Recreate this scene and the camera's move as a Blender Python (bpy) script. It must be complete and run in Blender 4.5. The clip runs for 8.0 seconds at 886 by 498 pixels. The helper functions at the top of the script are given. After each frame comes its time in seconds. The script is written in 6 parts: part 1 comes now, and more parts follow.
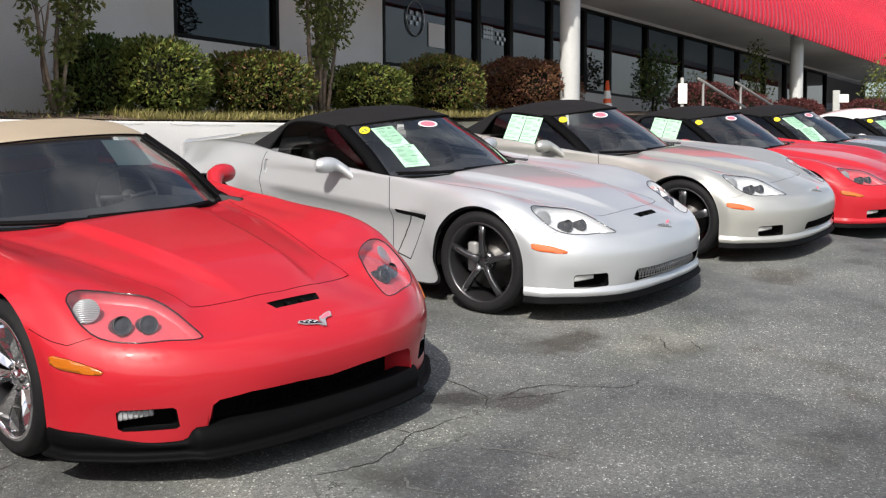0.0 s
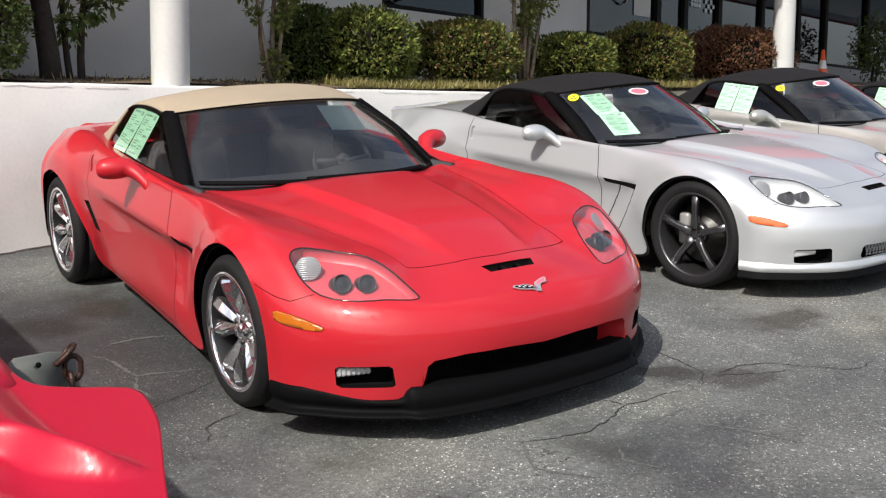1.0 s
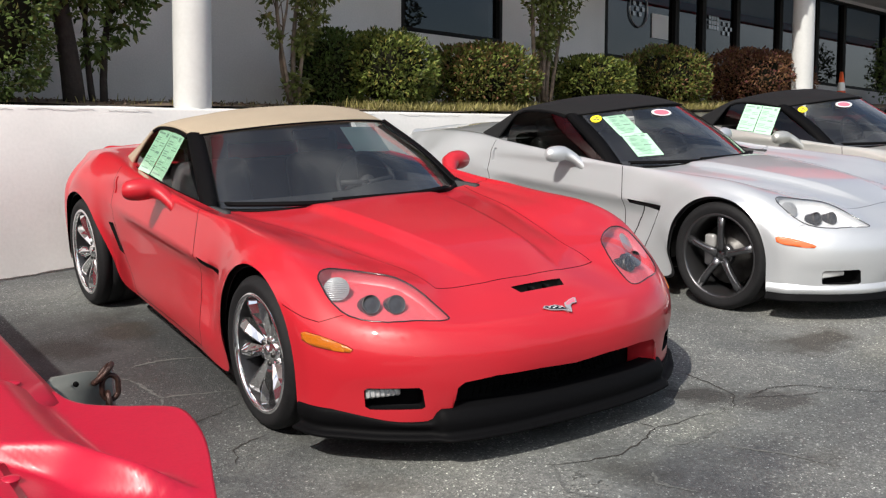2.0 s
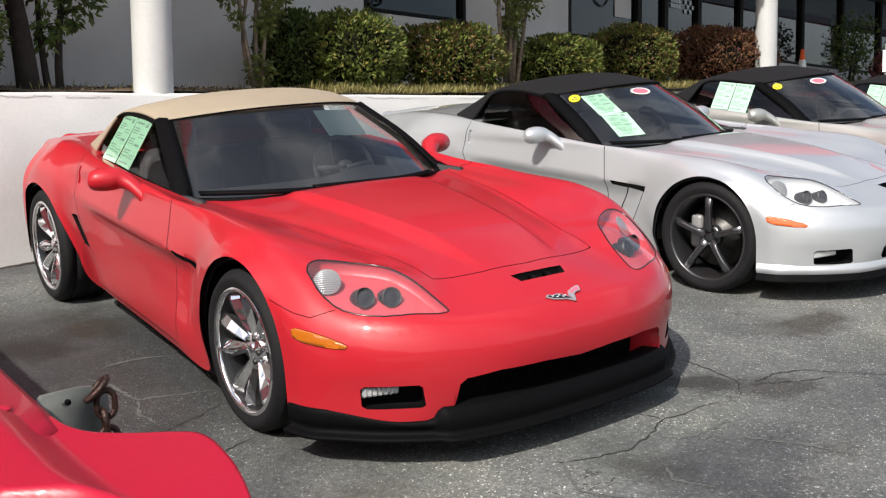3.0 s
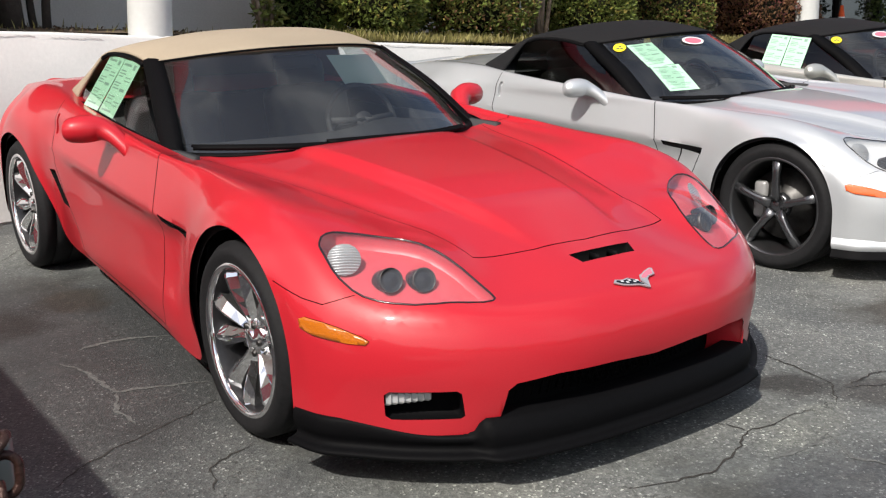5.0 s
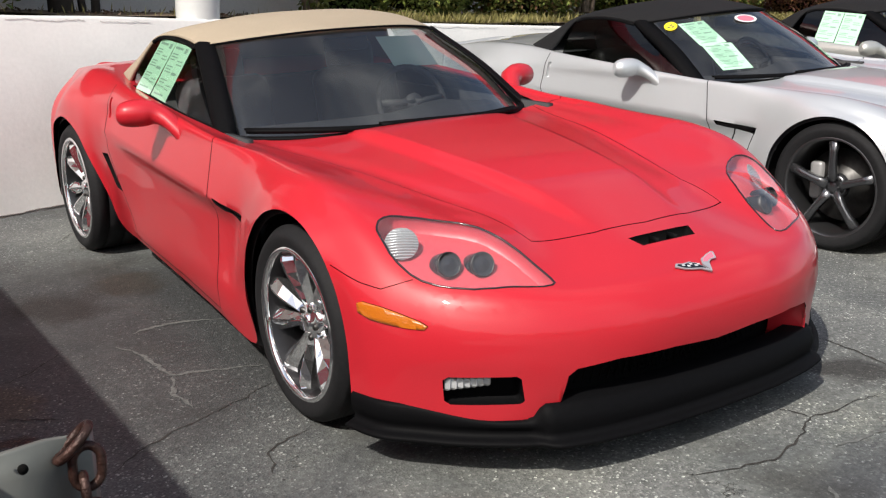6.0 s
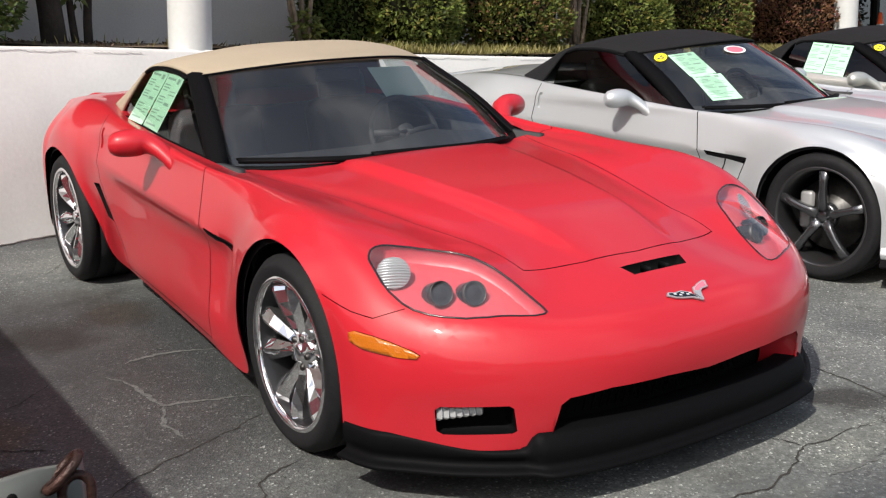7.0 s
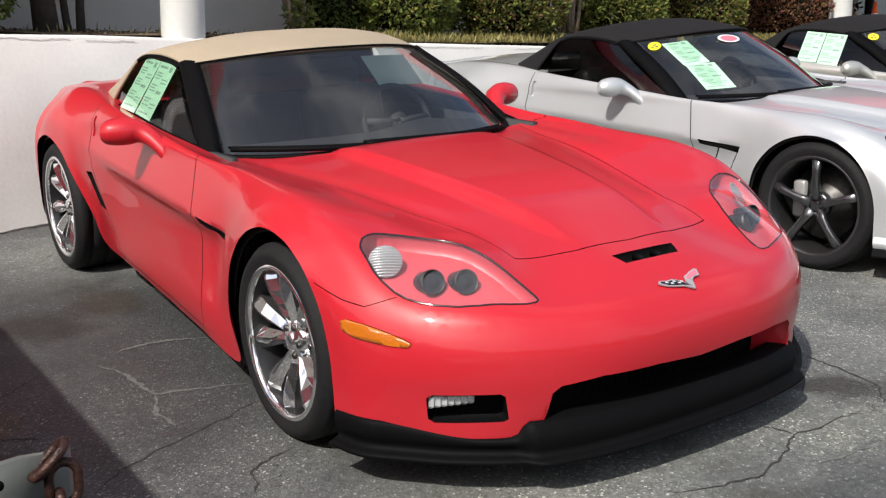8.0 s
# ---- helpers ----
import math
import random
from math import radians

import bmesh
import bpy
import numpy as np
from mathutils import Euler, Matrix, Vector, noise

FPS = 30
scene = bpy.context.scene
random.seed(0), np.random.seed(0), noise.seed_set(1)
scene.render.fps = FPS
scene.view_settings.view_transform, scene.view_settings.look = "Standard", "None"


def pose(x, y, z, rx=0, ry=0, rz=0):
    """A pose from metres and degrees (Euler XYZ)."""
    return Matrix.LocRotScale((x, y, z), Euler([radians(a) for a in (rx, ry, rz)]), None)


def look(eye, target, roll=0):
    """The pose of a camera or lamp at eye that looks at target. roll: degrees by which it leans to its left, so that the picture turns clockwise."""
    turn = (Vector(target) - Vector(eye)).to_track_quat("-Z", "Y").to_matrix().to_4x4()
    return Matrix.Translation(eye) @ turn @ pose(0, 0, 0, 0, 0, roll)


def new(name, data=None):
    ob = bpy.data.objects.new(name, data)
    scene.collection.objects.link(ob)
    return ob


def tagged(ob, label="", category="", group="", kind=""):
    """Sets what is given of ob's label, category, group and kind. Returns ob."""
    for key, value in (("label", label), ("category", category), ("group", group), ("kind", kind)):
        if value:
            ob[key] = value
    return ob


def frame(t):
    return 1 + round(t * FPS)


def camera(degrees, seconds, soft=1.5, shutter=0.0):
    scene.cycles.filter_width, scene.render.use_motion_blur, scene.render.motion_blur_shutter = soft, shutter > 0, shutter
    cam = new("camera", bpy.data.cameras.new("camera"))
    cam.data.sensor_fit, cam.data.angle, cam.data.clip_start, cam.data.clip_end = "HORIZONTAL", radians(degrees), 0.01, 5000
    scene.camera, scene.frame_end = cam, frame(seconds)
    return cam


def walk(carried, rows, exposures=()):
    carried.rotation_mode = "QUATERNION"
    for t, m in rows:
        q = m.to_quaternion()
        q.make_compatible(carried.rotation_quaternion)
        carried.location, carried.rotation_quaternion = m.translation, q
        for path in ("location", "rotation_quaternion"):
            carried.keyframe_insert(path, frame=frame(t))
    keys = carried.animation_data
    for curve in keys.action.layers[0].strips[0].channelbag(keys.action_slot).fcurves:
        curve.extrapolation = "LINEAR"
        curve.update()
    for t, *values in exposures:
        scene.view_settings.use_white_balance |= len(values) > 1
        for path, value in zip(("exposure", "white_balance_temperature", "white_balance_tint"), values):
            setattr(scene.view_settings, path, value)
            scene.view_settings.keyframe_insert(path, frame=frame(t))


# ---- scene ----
cam = camera(45.23, 8.0, soft=1.25)
# the lot slopes gently: LOT turns its own frame (z square to the asphalt) into the level world
LOT = Matrix(((0.97983, 0.17080, -0.10370), (-0.17870, 0.98124, -0.07237), (0.08939, 0.08944, 0.99197))).to_4x4()
ROWS = [  # seconds, x, y, z, yaw, pitch, roll in the lot's frame
    (0.0, -2.546, -4.136, 1.645, -44.50, -11.09, -0.30),
    (0.5, -2.549, -4.071, 1.605, -38.31, -11.47, -1.26),
    (1.0, -2.581, -4.013, 1.593, -34.04, -12.37, -0.95),
    (1.5, -2.604, -3.994, 1.595, -33.10, -12.11, -0.82),
    (1.7, -2.608, -3.988, 1.578, -32.95, -11.33, -0.96),
    (2.8, -2.625, -3.748, 1.555, -35.24, -11.61, -1.88),
    (3.0, -2.611, -3.673, 1.548, -35.75, -12.01, -1.78),
    (3.5, -2.511, -3.461, 1.513, -35.30, -12.72, -1.01),
    (4.0, -2.406, -3.280, 1.477, -34.62, -13.11, -0.90),
    (4.2, -2.371, -3.191, 1.462, -34.88, -13.32, -0.57),
    (5.3, -2.252, -2.987, 1.428, -34.81, -14.58, -1.42),
    (5.5, -2.261, -2.974, 1.427, -34.10, -14.90, -1.89),
    (6.0, -2.288, -2.954, 1.434, -32.95, -15.20, -1.65),
    (6.5, -2.295, -2.954, 1.439, -32.93, -14.20, -1.52),
    (7.0, -2.290, -2.955, 1.431, -33.46, -13.58, -1.59),
    (7.5, -2.285, -2.955, 1.429, -33.61, -13.91, -1.59),
    (8.0, -2.282, -2.960, 1.428, -33.72, -14.16, -1.51),
]
walk(cam, [(t, LOT @ pose(x, y, z, 90 + pitch, 0, yaw) @ pose(0, 0, 0, 0, 0, roll)) for t, x, y, z, yaw, pitch, roll in ROWS])

# ---- light ----
TO_SUN = Vector((-0.71, -0.26, 0.655)).normalized()
world = bpy.data.worlds.new("sky")
scene.world = world
world.use_nodes = True
wn = world.node_tree.nodes
sky = wn.new("ShaderNodeTexSky")
sky.sky_type, sky.sun_disc = "NISHITA", False
sky.sun_elevation = math.asin(TO_SUN.z)
sky.sun_rotation = math.atan2(TO_SUN.x, TO_SUN.y)
sky.air_density, sky.dust_density, sky.ozone_density = 1.0, 2.5, 1.0
wn["Background"].inputs["Strength"].default_value = 0.112
# thin broken cloud all over the sky
puff, cover, haze = wn.new("ShaderNodeTexNoise"), wn.new("ShaderNodeMapRange"), wn.new("ShaderNodeMix")
puff.inputs["Scale"].default_value, puff.inputs["Detail"].default_value, puff.inputs["Roughness"].default_value = 2.6, 7, 0.55
world.node_tree.links.new(wn.new("ShaderNodeTexCoord").outputs["Generated"], puff.inputs["Vector"])
cover.inputs["From Min"].default_value, cover.inputs["From Max"].default_value, cover.inputs["To Max"].default_value = 0.46, 0.68, 0.55
world.node_tree.links.new(puff.outputs["Fac"], cover.inputs["Value"])
haze.data_type, haze.blend_type = "RGBA", "MIX"
haze.inputs[7].default_value = (9.5, 9.6, 9.8, 1)
world.node_tree.links.new(cover.outputs[0], haze.inputs[0])
world.node_tree.links.new(sky.outputs[0], haze.inputs[6])
world.node_tree.links.new(haze.outputs[2], wn["Background"].inputs["Color"])
lamp = bpy.data.lights.new("sun", "SUN")
lamp.energy, lamp.angle, lamp.color = 4.1, radians(1.1), (1.0, 0.95, 0.875)
sun = new("sun", lamp)
sun.matrix_world = look(TO_SUN * 50, (0, 0, 0))
scene.view_settings.exposure = 0.30


# ---- materials ----
def material(name, base, rough=0.5, metal=0.0, coat=0.0, spec=0.5, grain=0.0, size=20.0, wear=0.0, wear_size=2.0, bump=0.0, bump_size=60.0, random=0.0):
    """A surface with fine grain, broad wear and a little relief, all in metres."""
    m = bpy.data.materials.new(name)
    m.use_nodes = True
    nodes, links = m.node_tree.nodes, m.node_tree.links
    p = nodes["Principled BSDF"]
    p.inputs["Roughness"].default_value, p.inputs["Metallic"].default_value = rough, metal
    p.inputs["Coat Weight"].default_value, p.inputs["Coat Roughness"].default_value = coat, 0.03
    p.inputs["Specular IOR Level"].default_value = spec
    where = nodes.new("ShaderNodeTexCoord").outputs["Object"]
    value = None

    def ripple(scale, amount, detail):
        n = nodes.new("ShaderNodeTexNoise")
        n.inputs["Scale"].default_value, n.inputs["Detail"].default_value = scale, detail
        links.new(where, n.inputs["Vector"])
        r = nodes.new("ShaderNodeMapRange")
        r.inputs["From Min"].default_value, r.inputs["From Max"].default_value = 0.3, 0.7
        r.inputs["To Min"].default_value, r.inputs["To Max"].default_value = 1 - amount, 1 + amount
        links.new(n.outputs["Fac"], r.inputs["Value"])
        return r.outputs[0]

    def times(a, b):
        t = nodes.new("ShaderNodeMath")
        t.operation = "MULTIPLY"
        links.new(a, t.inputs[0])
        links.new(b, t.inputs[1])
        return t.outputs[0]

    for scale, amount, detail in ((size, grain, 4), (wear_size, wear, 6)):
        if amount:
            r = ripple(scale, amount, detail)
            value = times(value, r) if value else r
    if random:
        info = nodes.new("ShaderNodeObjectInfo")
        r = nodes.new("ShaderNodeMapRange")
        r.inputs["To Min"].default_value, r.inputs["To Max"].default_value = 1 - random, 1 + random
        links.new(info.outputs["Random"], r.inputs["Value"])
        value = times(value, r.outputs[0]) if value else r.outputs[0]
    if value:
        mix = nodes.new("ShaderNodeVectorMath")
        mix.operation = "SCALE"
        mix.inputs[0].default_value = base
        links.new(value, mix.inputs["Scale"])
        links.new(mix.outputs[0], p.inputs["Base Color"])
    else:
        p.inputs["Base Color"].default_value = (*base, 1)
    if bump:
        n = nodes.new("ShaderNodeTexNoise")
        n.inputs["Scale"].default_value, n.inputs["Detail"].default_value = bump_size, 5
        links.new(where, n.inputs["Vector"])
        b = nodes.new("ShaderNodeBump")
        b.inputs["Strength"].default_value, b.inputs["Distance"].default_value = bump, 0.01
        links.new(n.outputs["Fac"], b.inputs["Height"])
        links.new(b.outputs[0], p.inputs["Normal"])
    return m


def pane_material(name, tint, rough=0.0, mirror=0.05, haze=0.0):
    """A thin pane: tinted see-through, with a mirror share that grows at grazing angles and a little dust."""
    m = bpy.data.materials.new(name)
    m.use_nodes = True
    nodes, links = m.node_tree.nodes, m.node_tree.links
    nodes.remove(nodes["Principled BSDF"])
    clear, shine, mix, edge, power, grow = (nodes.new("ShaderNode" + k) for k in ("BsdfTransparent", "BsdfGlossy", "MixShader", "LayerWeight", "Math", "MapRange"))
    clear.inputs[0].default_value = (*tint, 1)
    shine.inputs["Roughness"].default_value = rough
    edge.inputs["Blend"].default_value = 0.5
    power.operation = "POWER"
    power.inputs[1].default_value = 4.0
    links.new(edge.outputs["Facing"], power.inputs[0])
    grow.inputs["To Min"].default_value = mirror
    links.new(power.outputs[0], grow.inputs["Value"])
    links.new(grow.outputs[0], mix.inputs[0])
    body = clear.outputs[0]
    if haze:
        dust, dusty = nodes.new("ShaderNodeBsdfDiffuse"), nodes.new("ShaderNodeMixShader")
        dust.inputs[0].default_value = (0.8, 0.8, 0.8, 1)
        dusty.inputs[0].default_value = haze
        links.new(clear.outputs[0], dusty.inputs[1])
        links.new(dust.outputs[0], dusty.inputs[2])
        body = dusty.outputs[0]
    links.new(body, mix.inputs[1])
    links.new(shine.outputs[0], mix.inputs[2])
    links.new(mix.outputs[0], nodes["Material Output"].inputs[0])
    return m


STAINS_AND_SHADE = [  # in the lot's frame: middle, half widths, tint
    # first: darker asphalt beside the red car, with shade put into its tint
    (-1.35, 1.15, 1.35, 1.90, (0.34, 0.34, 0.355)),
    (-0.85, -0.85, 0.55, 0.45, (1.22, 1.21, 1.16)),
    (0.30, -1.44, 0.46, 0.30, (0.62, 0.62, 0.66)),
    (0.55, -1.05, 0.30, 0.10, (1.06, 1.06, 1.02)),
    (0.75, -1.10, 1.3, 0.45, (0.84, 0.85, 0.85)),
    (-1.28, 1.72, 0.26, 0.32, (0.42, 0.36, 0.33)),
    (-0.90, 1.90, 0.22, 0.26, (0.80, 0.66, 0.54)),
    (0.82, -0.78, 0.16, 0.24, (0.32, 0.30, 0.29)),
    (1.02, -1.02, 0.22, 0.16, (0.50, 0.47, 0.46)),
    (2.15, -0.40, 0.42, 0.22, (0.42, 0.38, 0.35)),
    (-1.75, 0.40, 0.10, 0.09, (0.50, 0.22, 0.14)),
    (-1.74, 0.72, 0.18, 0.24, (1.15, 0.92, 0.68)),
    (4.9, -0.25, 0.6, 0.3, (0.62, 0.58, 0.55)),
    (0.1, -1.75, 0.40, 0.22, (0.86, 0.85, 0.86)),
    (-0.72, -1.35, 0.14, 0.12, (0.55, 0.52, 0.50)),
    (2.6, -0.75, 0.8, 0.28, (1.12, 1.10, 1.02)),
]


def asphalt_material():
    """Old sealed asphalt: pale stone chips in dark binder, broad worn patches, stains, a shade tint and fine cracks."""
    m = bpy.data.materials.new("old asphalt")
    m.use_nodes = True
    nodes, links = m.node_tree.nodes, m.node_tree.links
    p = nodes["Principled BSDF"]
    where = nodes.new("ShaderNodeTexCoord").outputs["Object"]

    def tex(kind, scale, **more):
        n = nodes.new("ShaderNodeTex" + kind)
        n.inputs["Scale"].default_value = scale
        for key, v in more.items():
            n.inputs[key].default_value = v
        links.new(where, n.inputs["Vector"])
        return n

    def ramp(source, stops):
        r = nodes.new("ShaderNodeValToRGB")
        r.color_ramp.elements.remove(r.color_ramp.elements[0])
        for n, (at, c) in enumerate(stops):
            e = r.color_ramp.elements[0] if n == 0 else r.color_ramp.elements.new(at)
            e.position, e.color = at, (*c, 1)
        links.new(source, r.inputs[0])
        return r.outputs[0]

    def mixed(kind, a, b, fac=1.0):
        x = nodes.new("ShaderNodeMix")
        x.data_type, x.blend_type = "RGBA", kind
        x.inputs[0].default_value = fac
        links.new(a, x.inputs[6])
        links.new(b, x.inputs[7])
        return x.outputs[2]

    def scalar(kind, a, b):
        x = nodes.new("ShaderNodeMath")
        x.operation, x.use_clamp = kind, True
        for k, v in enumerate((a, b)):
            if isinstance(v, (int, float)):
                x.inputs[k].default_value = v
            else:
                links.new(v, x.inputs[k])
        return x.outputs[0]

    def eased(source, a, b):
        r = nodes.new("ShaderNodeMapRange")
        r.interpolation_type = "SMOOTHSTEP"
        r.inputs["From Min"].default_value, r.inputs["From Max"].default_value = a, b
        links.new(source, r.inputs["Value"])
        return r.outputs[0]

    broad = tex("Noise", 0.55, Detail=7, Roughness=0.6)
    base = ramp(broad.outputs["Fac"], [(0.33, (0.062, 0.064, 0.066)), (0.44, (0.096, 0.101, 0.100)), (0.54, (0.142, 0.148, 0.142)), (0.68, (0.195, 0.198, 0.186))])
    blot = tex("Noise", 1.9, Detail=5)
    base = mixed("MULTIPLY", base, ramp(blot.outputs["Fac"], [(0.30, (0.62, 0.60, 0.57)), (0.42, (0.94, 0.94, 0.94)), (0.6, (1.06, 1.06, 1.06))]))
    # smooth sealed patches lie between coarse worn ones
    worn = tex("Noise", 0.9, Detail=8, Roughness=0.7)
    coarse = scalar("ADD", eased(worn.outputs["Fac"], 0.42, 0.60), 0.25)
    # the driving lane before the cars is worn down to the stone
    parts = nodes.new("ShaderNodeSeparateXYZ")
    links.new(where, parts.inputs[0])
    lane = eased(scalar("MULTIPLY", scalar("SUBTRACT", -1.0, parts.outputs["Y"]), 1.0), 0.25, 0.85)
    coarse = scalar("ADD", coarse, scalar("MULTIPLY", lane, 0.75))
    chips = tex("Voronoi", 150.0)
    flecks = ramp(chips.outputs["Color"], [(0.12, (0.60, 0.60, 0.61)), (0.5, (0.86, 0.86, 0.86)), (0.78, (1.10, 1.10, 1.09)), (0.84, (1.6, 1.6, 1.57)), (0.94, (3.7, 3.7, 3.6))])
    rough = mixed("MULTIPLY", base, flecks)
    calm = mixed("MULTIPLY", base, flecks, 0.30)
    x = nodes.new("ShaderNodeMix")
    x.data_type = "RGBA"
    links.new(coarse, x.inputs[0])
    links.new(calm, x.inputs[6])
    links.new(rough, x.inputs[7])
    base = x.outputs[2]
    fine = tex("Noise", 55.0, Detail=4)
    base = mixed("MULTIPLY", base, ramp(fine.outputs["Fac"], [(0.35, (0.78, 0.78, 0.78)), (0.65, (1.2, 1.2, 1.2))]))
    # pale sealed veins follow bent cell borders, here and there with an open crack in them
    bend = tex("Noise", 1.7, Detail=8, Roughness=0.65)
    add = nodes.new("ShaderNodeVectorMath")
    add.operation = "MULTIPLY_ADD"
    links.new(bend.outputs["Color"], add.inputs[0])
    add.inputs[1].default_value = (1.1, 1.1, 0.0)
    links.new(where, add.inputs[2])
    cells = nodes.new("ShaderNodeTexVoronoi")
    cells.feature = "DISTANCE_TO_EDGE"
    cells.inputs["Scale"].default_value = 0.85
    links.new(add.outputs[0], cells.inputs["Vector"])
    vein = ramp(cells.outputs["Distance"], [(0.0, (1.28, 1.28, 1.24)), (0.012, (1.20, 1.20, 1.17)), (0.045, (1.0, 1.0, 1.0))])
    base = mixed("MULTIPLY", base, vein, 0.75)
    open_part = eased(tex("Noise", 2.3, Detail=6, Roughness=0.7).outputs["Fac"], 0.53, 0.60)
    line = scalar("SUBTRACT", 1.0, eased(cells.outputs["Distance"], 0.0014, 0.0036))
    gap = scalar("MULTIPLY", line, open_part)
    crack = ramp(gap, [(0.0, (1.0, 1.0, 1.0)), (1.0, (0.30, 0.29, 0.28))])
    base = mixed("MULTIPLY", base, crack)
    # oil, damp and rust stains, broad tints, and painted shade by the red car
    wobble = tex("Noise", 3.2, Detail=6, Roughness=0.65)
    near = nodes.new("ShaderNodeVectorMath")
    near.operation = "MULTIPLY_ADD"
    links.new(wobble.outputs["Color"], near.inputs[0])
    near.inputs[1].default_value = (0.5, 0.5, 0.0)
    links.new(where, near.inputs[2])
    for sx, sy, rx, ry, colour in STAINS_AND_SHADE:
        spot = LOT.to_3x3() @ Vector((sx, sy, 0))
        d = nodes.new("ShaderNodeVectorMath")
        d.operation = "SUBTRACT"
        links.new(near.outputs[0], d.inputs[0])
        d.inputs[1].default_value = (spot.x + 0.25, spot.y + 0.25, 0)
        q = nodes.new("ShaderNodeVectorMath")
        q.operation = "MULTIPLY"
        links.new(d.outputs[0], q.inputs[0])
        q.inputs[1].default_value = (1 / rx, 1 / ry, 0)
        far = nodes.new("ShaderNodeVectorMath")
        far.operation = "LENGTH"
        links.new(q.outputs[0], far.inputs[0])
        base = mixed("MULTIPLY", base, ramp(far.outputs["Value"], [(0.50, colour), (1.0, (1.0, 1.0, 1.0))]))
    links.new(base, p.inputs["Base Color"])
    p.inputs["Roughness"].default_value = 0.78
    b = nodes.new("ShaderNodeBump")
    b.inputs["Strength"].default_value, b.inputs["Distance"].default_value = 0.55, 0.006
    links.new(scalar("MULTIPLY", chips.outputs["Distance"], scalar("ADD", coarse, 0.25)), b.inputs["Height"])
    b2 = nodes.new("ShaderNodeBump")
    b2.inputs["Strength"].default_value, b2.inputs["Distance"].default_value = 0.8, 0.01
    links.new(crack, b2.inputs["Height"])
    links.new(b.outputs[0], b2.inputs["Normal"])
    links.new(b2.outputs[0], p.inputs["Normal"])
    return m


RED = material("red paint", (0.46, 0.017, 0.027), 0.36, coat=0.58, spec=0.22, grain=0.04, size=300)
RED_OLD = material("old red paint", (0.43, 0.007, 0.030), 0.40, coat=0.16, grain=0.05, size=200, bump=0.05, bump_size=30)
SILVER = material("silver metallic paint", (0.57, 0.59, 0.61), 0.42, metal=0.55, coat=0.9, spec=0.05, grain=0.05, size=400)
CREAM = material("pale silver metallic paint", (0.52, 0.52, 0.49), 0.38, metal=0.6, coat=1.0, spec=0.05, grain=0.05, size=400)
GREY = material("dark grey metallic paint", (0.10, 0.105, 0.11), 0.35, metal=0.6, coat=1.0, spec=0.05, grain=0.05, size=400)
WHITE = material("white paint", (0.80, 0.80, 0.79), 0.35, coat=1.0, spec=0.05)
BLACK = material("black plastic", (0.004, 0.004, 0.0045), 0.58, spec=0.045, grain=0.15, size=90, bump=0.05, bump_size=250)
GLOSS = material("gloss black trim", (0.010, 0.010, 0.012), 0.16, coat=0.6)
GAP = material("dark cavity", (0.004, 0.004, 0.004), 0.9, spec=0.1)
RUBBER = material("tyre rubber", (0.010, 0.010, 0.011), 0.75, spec=0.25, grain=0.2, size=60, bump=0.1, bump_size=120)
CHROME = material("chrome", (0.95, 0.955, 0.96), 0.035, metal=0.97)
GUNMETAL = material("dark painted alloy", (0.11, 0.112, 0.12), 0.26, metal=0.8, coat=0.4)
# barrel behind chrome spokes: blackened to paint in the shade there
SHADED_BARREL = material("wheel barrel darkened as shade", (0.035, 0.035, 0.038), 0.35, metal=0.7)
RIM_GREY = material("grey alloy barrel", (0.13, 0.13, 0.135), 0.34, metal=0.9)
ALLOY = material("silver alloy", (0.42, 0.42, 0.43), 0.33, metal=0.9)
STEEL = material("brake steel", (0.075, 0.073, 0.071), 0.48, metal=1.0, grain=0.2, size=40)
CALIPER = material("silver caliper paint", (0.34, 0.34, 0.34), 0.4, metal=0.3)
TAN = material("tan canvas", (0.335, 0.275, 0.200), 0.85, grain=0.10, size=260, wear=0.06, wear_size=3, bump=0.12, bump_size=400)
CANVAS = material("black canvas", (0.011, 0.011, 0.012), 0.9, spec=0.2, grain=0.2, size=260, bump=0.12, bump_size=400)
TRIM = material("dark interior trim", (0.018, 0.018, 0.02), 0.7, grain=0.1, size=80)
LEATHER_RED = material("red leather", (0.22, 0.018, 0.022), 0.5, grain=0.1, size=60)
LEATHER = material("dark leather", (0.022, 0.02, 0.02), 0.5, grain=0.1, size=60)
AMBER = material("amber lens", (0.46, 0.125, 0.008), 0.18, coat=1.0, bump=0.25, bump_size=90)
ORANGE = material("orange lens", (0.80, 0.13, 0.03), 0.18, coat=1.0, bump=0.25, bump_size=90)
# body red made paler: the lamp cover's haze is painted into the housing
RED_HAZED = material("red lamp housing paled as haze", (0.55, 0.060, 0.080), 0.4, grain=0.05, size=40)
PAPER_THIN = material("thin mint paper", (0.50, 0.80, 0.60), 0.7)
LAMP_GREY = material("lamp housing", (0.66, 0.67, 0.68), 0.3, metal=0.2)
LAMP_GLASS = material("ribbed lamp glass", (0.42, 0.43, 0.44), 0.30, metal=0.4)
FOG_GLASS = material("bright fog lamp glass", (0.70, 0.71, 0.72), 0.2, metal=0.5)
LENS = material("dark projector glass", (0.018, 0.020, 0.026), 0.22, spec=0.25)
SCREEN = pane_material("tinted windscreen", (0.78, 0.82, 0.81), mirror=0.10, haze=0.014)
SIDE_GLASS = pane_material("tinted side glass", (0.72, 0.77, 0.74), mirror=0.05)
SIDE_DARK = pane_material("dark tinted side glass", (0.13, 0.14, 0.14), mirror=0.05)
CLEAR = pane_material("clear lamp cover", (0.93, 0.94, 0.95), mirror=0.06, haze=0.04)
